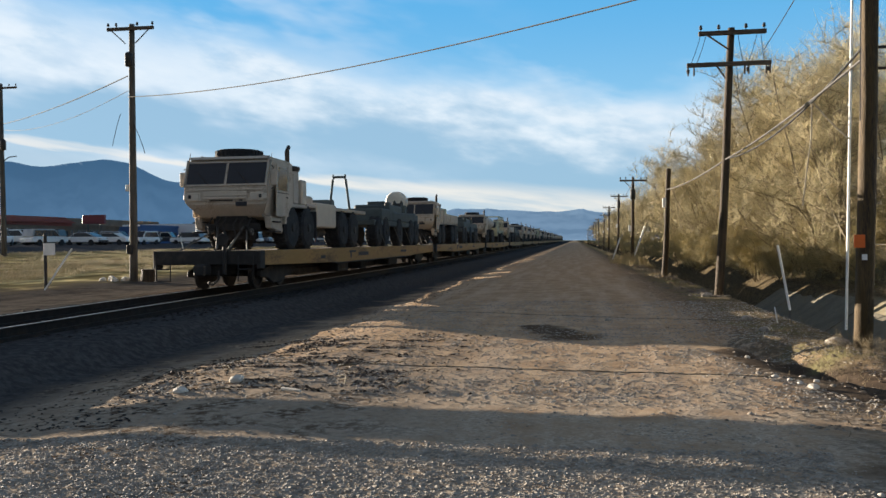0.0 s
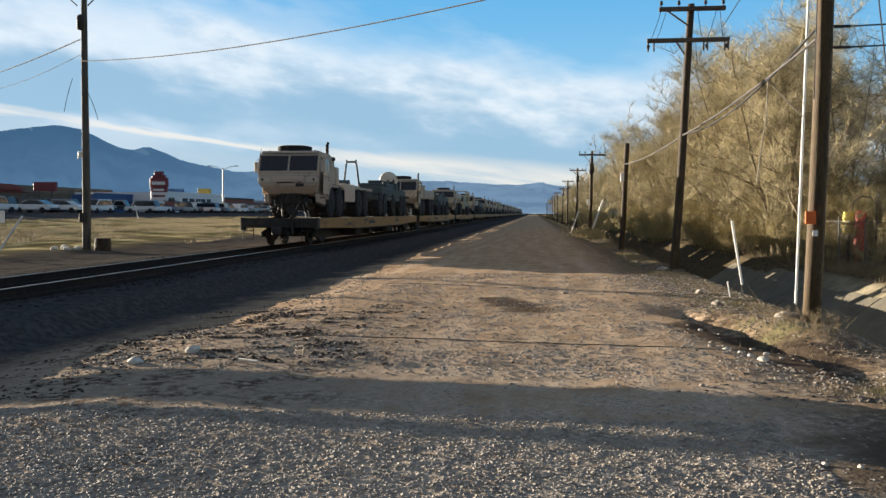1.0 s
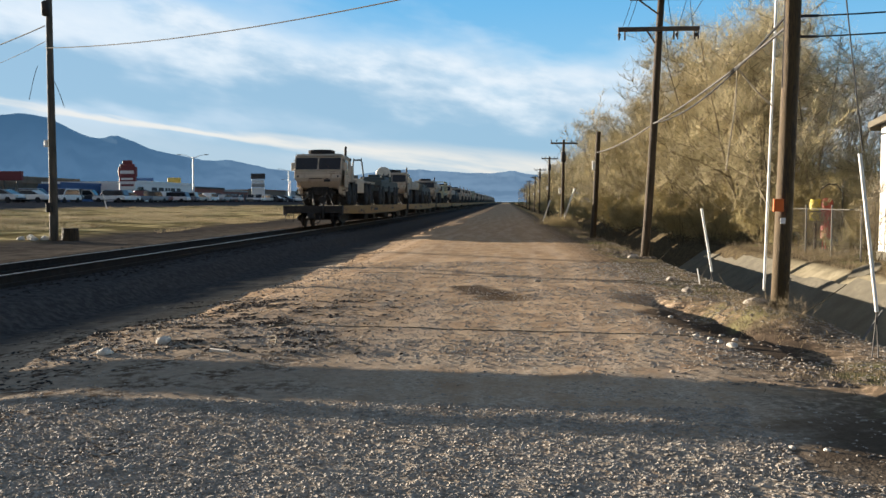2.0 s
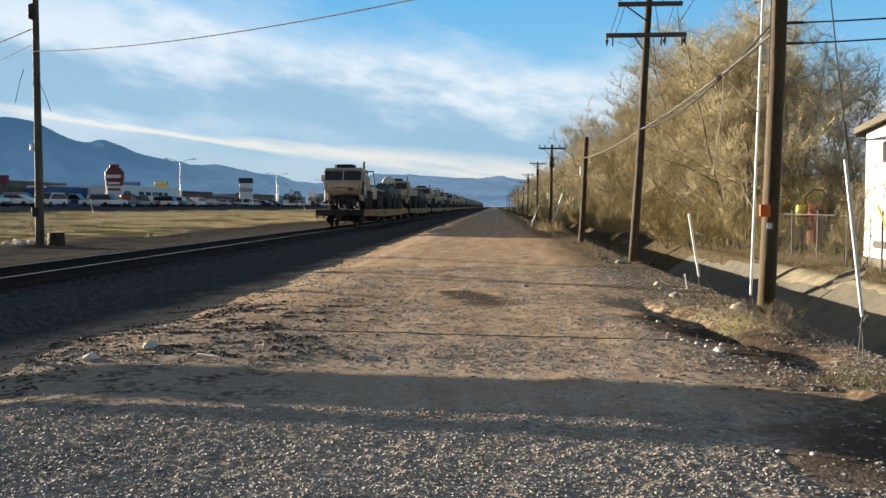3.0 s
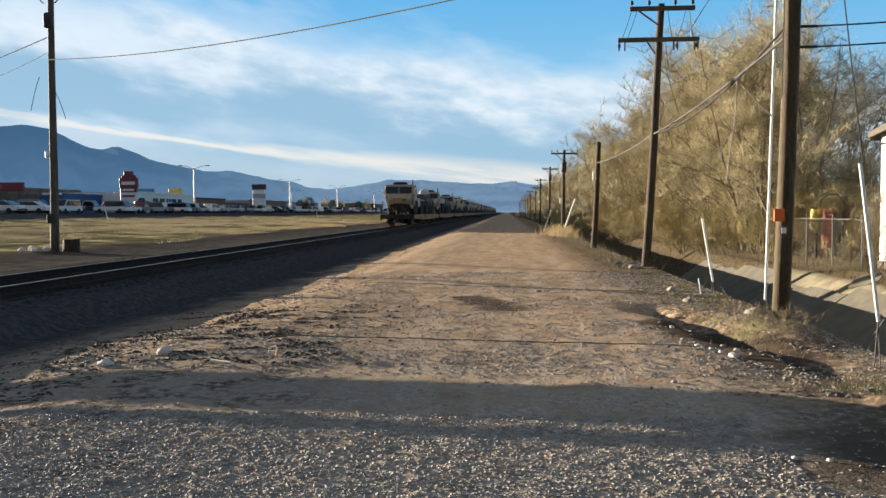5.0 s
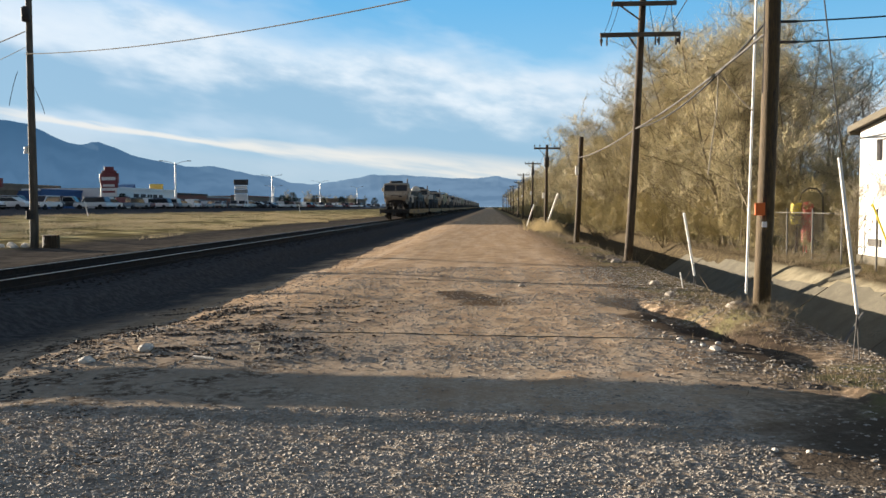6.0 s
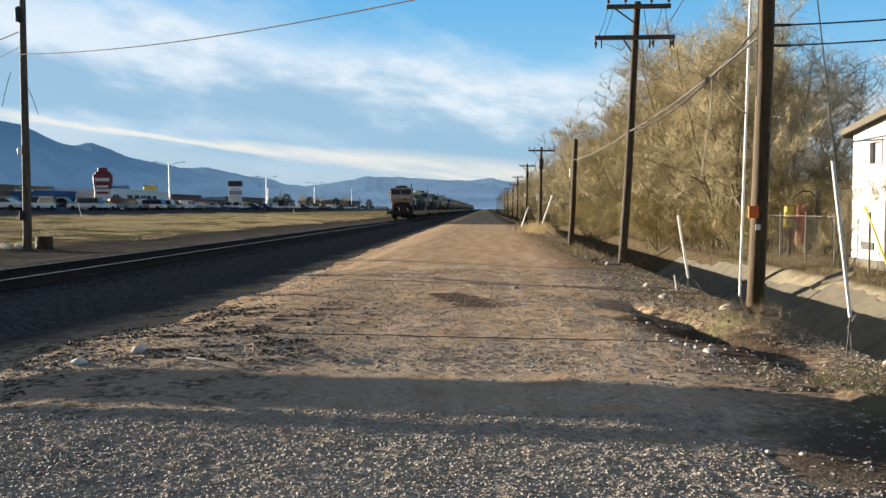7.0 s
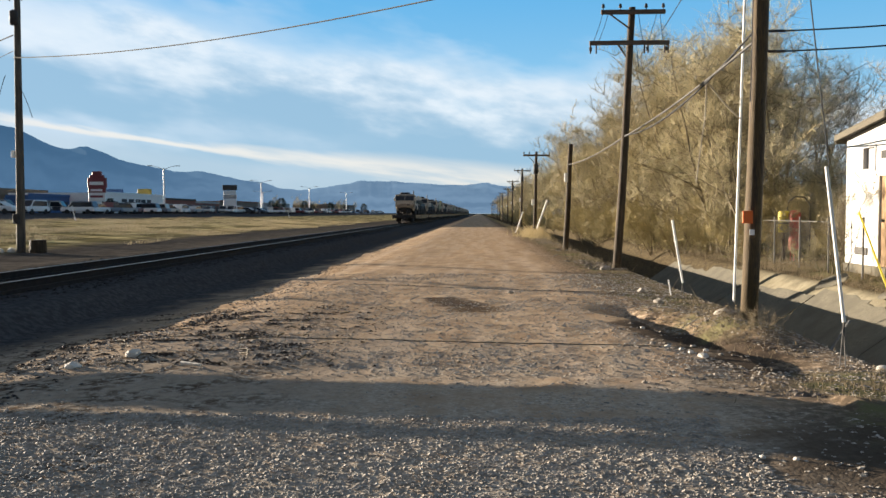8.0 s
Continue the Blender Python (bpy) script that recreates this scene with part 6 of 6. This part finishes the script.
def build_gravel():
    rng = np.random.default_rng(17)
    spots, sizes = [], []
    while len(spots) < 92000:
        y = 3.3 + 19 * rng.random() ** 1.7
        x = rng.uniform(-0.72 * y - 0.5, min(4.6, 0.62 * y + 0.3))
        if x < -5.0:
            continue
        patch = noise.noise((x * 0.55, y * 0.7, 4)) + 0.35 * noise.noise((x * 2.2, y * 2.2, 9))
        keep = 0.95 if y < 6.6 else (0.22 if x > 1.4 else 0.2) + 0.75 * max(0, patch)
        if 6.6 < y < 8.2:
            keep *= 0.22
        lane = x + 0.25 * y
        if (abs(lane - 5.45) < 0.5 and 8.9 < y < 13.4) or (x > 1.8 + 0.3 * patch and 4.9 < y < 7.3):
            keep *= 0.05
        elif x > 1.3 + 0.4 * patch and y <= 4.9:
            keep *= 0.4
        keep += 0.55 * math.exp(-((x - 0.15) / 0.8) ** 2 - ((y - 9.2) / 0.9) ** 2)
        if rng.random() > keep:
            continue
        r = 0.0042 + 0.0105 * rng.random() ** 2.6 + 0.0012 * (x > 1.6) + 0.0004 * y
        spots.append((x, y, height(x, y) + r * 0.25))
        sizes.append(r)
    scatter_stones("gravel", "loose grey crushed gravel on the dirt road", spots, sizes, "stone", 1)
    spots, sizes = [], []
    for _ in range(1500):
        y = 7 + 33 * rng.random() ** 1.6
        x = -4.3 - 0.9 * (y < 12) + rng.normal(0, 0.5) if rng.random() < 0.55 else rng.uniform(-5, -4)
        if x < -7.6 or x > -2.4:
            continue
        r = rng.uniform(0.008, 0.02)
        spots.append((x, y, height(x, y) + r * 0.3))
        sizes.append(r)
    for _ in range(5200):
        y = rng.uniform(12, 75)
        x = rng.uniform(-11.4, -7.5)
        r = rng.uniform(0.02, 0.045)
        spots.append((x, y, height(x, y) + r * 0.3))
        sizes.append(r)
    scatter_stones("ballast", "black cinder ballast stones along the track", spots, sizes, "stone_dark", 2)
    spots, sizes = [], []
    for _ in range(3200):
        y = 7.4 + 22 * rng.random() ** 1.5
        x = rng.normal(2.9 + 0.02 * y, 0.6)
        if not 1.0 < x < 4.2 or (abs(x + 0.25 * y - 5.45) < 0.5 and y < 13.4 and rng.random() < 0.85):
            continue
        r = 0.007 + 0.022 * rng.random() ** 3
        spots.append((x, y, height(x, y) + r * 0.3))
        sizes.append(r)
    for _ in range(1800):
        y = 24 + 46 * rng.random() ** 1.4
        x = rng.normal(3.75, 0.35)
        if x > 4.3 or noise.noise((x, y * 0.4, 12)) < -0.1:
            continue
        r = 0.02 + 0.05 * rng.random() ** 3
        spots.append((x, y, height(x, y) + r * 0.2))
        sizes.append(r)
    scatter_stones("gravel", "coarse rubble along the road's ditch side", spots, sizes, "stone_brown", 3)
    # bark chips and dark clods swept up beside the cinders
    spots, sizes = [], []
    while len(spots) < 3600:
        y = rng.uniform(8.7, 14.5)
        x = -3.6 - 0.10 * (y - 11) + rng.normal(0, 0.95)
        if noise.noise((x * 1.1, y * 2.6, 21)) + 0.5 * noise.noise((x * 3.1, y * 6.0, 5)) < 0.12 or x < -5.6:
            continue
        r = 0.007 + 0.022 * rng.random() ** 2.5
        spots.append((x, y, height(x, y) + r * 0.3))
        sizes.append(r)
    scatter_stones("bark_litter", "dark bark chips and clods strewn beside the cinders", spots, sizes, "litter", 4, 0.5)


build_gravel()


def build_rocks():
    """The single pale rocks that stand out."""
    for k, (x, y, s, m) in enumerate(((-4.27, 8.64, 0.07, "rock_white"), (-3.90, 9.32, 0.085, "rock_white"), (2.48, 9.45, 0.055, "rock_white"), (2.25, 10.15, 0.035, "rock_white"), (2.62, 9.85, 0.03, "rock_white"), (2.36, 9.95, 0.028, "rock_white"), (2.42, 9.72, 0.032, "rock_white"), (2.72, 9.6, 0.025, "stone"), (2.12, 10.4, 0.03, "stone"), (2.55, 10.15, 0.035, "stone"), (2.3, 12.0, 0.035, "rock_white"), (1.55, 7.95, 0.025, "stone"),
                                     (3.65, 12.65, 0.14, "stone"), (3.55, 24.0, 0.13, "stone"), (3.3, 17.2, 0.1, "stone"),
                                     (1.85, 5.55, 0.02, "rock_white"), (2.05, 5.5, 0.018, "rock_white"), (4.1, 8.7, 0.06, "rock_white"), (0.62, 16.9, 0.06, "stone"), (3.2, 15.2, 0.09, "stone"))):
        rock(x, y, s * 1.25, s, s * 0.7, m, "pale loose rock on the gravel" if m == "rock_white" else "grey loose rock at the road's edge", 10 + k)
    st = part("stick", rod((-3.12, 8.66, height(-3.1, 8.6) + 0.03), (-2.86, 8.5, height(-2.9, 8.5) + 0.04), 0.022, 0.016, 6), M["rock_white"], None)
    tagged(st, "short bleached stick on the gravel", "stick")
    rng = random.Random(9)
    for k in range(26):
        x, y = rng.uniform(-4.6, -1.2), rng.uniform(8.6, 13.5)
        a, l = rng.uniform(0, 3.14), rng.uniform(0.08, 0.3)
        z = height(x, y) + 0.012
        ob = part("stick", line([(x, y, z), (x + l * 0.5 * math.cos(a), y + l * 0.5 * math.sin(a), z + 0.02), (x + l * math.cos(a + 0.3), y + l * math.sin(a + 0.3), z)], 0.009, seg=4), M["bark"], None)
        tagged(ob, "dark dry stick on the gravel", "stick", "sticks on the gravel")


build_rocks()


def build_shadow_lines():
    """Two thin dark tubes laid straight across the road as stand-ins for wire shadows."""
    for (xa, ya), (xb, yb) in (((-4.4, 10.95), (2.6, 10.1)), ((-3.4, 19.15), (3.4, 16.85))):
        pts = []
        for i in range(60):
            f = i / 59
            x, y = xa + (xb - xa) * f, ya + (yb - ya) * f
            pts.append((x, y, height(x, y) + 0.004))
        ob = part("road_tube", line(pts, 0.006, seg=5), M["bark"], None)
        tagged(ob, "thin dark tube laid across the dirt road in place of a wire's shadow", "rubber tube", "tubes across the road")


build_shadow_lines()


def build_growth():
    rng = np.random.default_rng(31)
    s, w, l = [], [], []
    while len(s) < 52000:
        y = 18 + 110 * rng.random() ** 1.4
        x = rng.uniform(-39, -14.5)
        if x > -15.5 - 2.2 * noise.noise((x * 0.2, y * 0.12, 2)) - 1.0:
            continue
        if noise.noise((x * 0.25, y * 0.10, 7)) + 0.5 * noise.noise((x * 0.7, y * 0.3, 3)) < rng.uniform(-0.12, 0.22):
            continue
        s.append((x, y, height(x, y) - 0.01))
        w.append((rng.normal(0, 0.45), rng.normal(0, 0.45), 1))
        l.append(rng.uniform(0.08, 0.24))
    ob = raw_part("grass", *twig_mesh(s, w, l, 0.016), M["straw"], None)
    tagged(ob, "dry yellow straw grass in the field", "grass", kind="stuff")
    s, w, l = [], [], []
    for cx, cy, rx, ry, n, hgt in ((3.6, 11.9, 0.35, 1.2, 800, 0.08), (4.3, 7.9, 0.9, 0.4, 1300, 0.06), (8.3, 18, 0.5, 8, 4000, 0.16), (8.4, 34, 0.5, 9, 2500, 0.28), (3.8, 14.5, 0.25, 1.0, 250, 0.09), (3.8, 30, 0.25, 6, 300, 0.12), (3.9, 48, 0.4, 10, 900, 0.3), (4.2, 90, 0.6, 30, 1500, 0.4)):
        for _ in range(n):
            x, y = rng.normal(cx, rx), rng.normal(cy, ry)
            if 4.25 < x < 7.6 and y > 8.7:
                continue
            s.append((x, y, height(x, y) - 0.01))
            w.append((rng.normal(0, 0.4), rng.normal(0, 0.4), 1))
            l.append(hgt * rng.uniform(0.4, 1.3))
    ob = raw_part("grass", *twig_mesh(s, w, l, 0.005), M["weed"], None)
    tagged(ob, "tufts of dry grass along the ditch", "grass", kind="stuff")
    s, w, l = [], [], []
    for _ in range(1500):
        x, y = rng.normal(4.0, 0.6), rng.normal(58.5, 2.6)
        s.append((x, y, height(x, y) - 0.01))
        w.append((rng.normal(0, 0.35), rng.normal(0, 0.35), 1))
        l.append(rng.uniform(0.3, 0.95))
    ob = raw_part("grass", *twig_mesh(s, w, l, 0.014), M["straw"], None)
    tagged(ob, "tall golden straw grass round a guy guard", "grass", kind="stuff")
    weed = make_tree(77, 0.55, 12, 1.3, 5, 3, 3, 0.0022, 0.16, 0.15, "dry grey tangled weed at the pole's foot", "weed", "weed", "weeds by the ditch")
    weed["category"] = "weed"
    stand(weed, True, 3.55, 11.3, 1.0)
    for x, y, sc in ((3.25, 10.9, 0.7), (3.8, 12.9, 0.8), (4.2, 8.6, 0.5), (8.0, 17.5, 1.0), (7.9, 15.6, 0.9), (8.3, 21.8, 1.6)):
        stand(weed, False, x, y, sc)


build_growth()


# ---------- beside the camera, out of its sight: a long board added only to cast the road's shade bands ---
def build_shade_board():
    b = thing("roadside_board", "long narrow plain board on posts, added unseen across the track to cast shade", "sign")
    m = pose(-18.6, 18.9, 0, 0, 0, -7)
    b.matrix_basis = m
    part("panel", box(-6.5, 4.9, -0.04, 0.04, 2.02, 2.33, 0.01), M["grey_wall"], b)
    # end panel broadens the shade on the right, rail adds a thin second band
    part("end_panel", box(1.25, 4.9, -0.035, 0.035, 2.335, 2.6, 0.01), M["grey_wall"], b)
    part("upper_rail", box(-6.5, 1.24, -0.03, 0.03, 2.385, 2.462, 0.006), M["grey_wall"], b)
    for x in (-6.2, -2.0):
        part("post", box(x - 0.05, x + 0.05, 0.05, 0.15, 0.0, 2.45, 0.01), M["pole"], b)


build_shade_board()


motions()
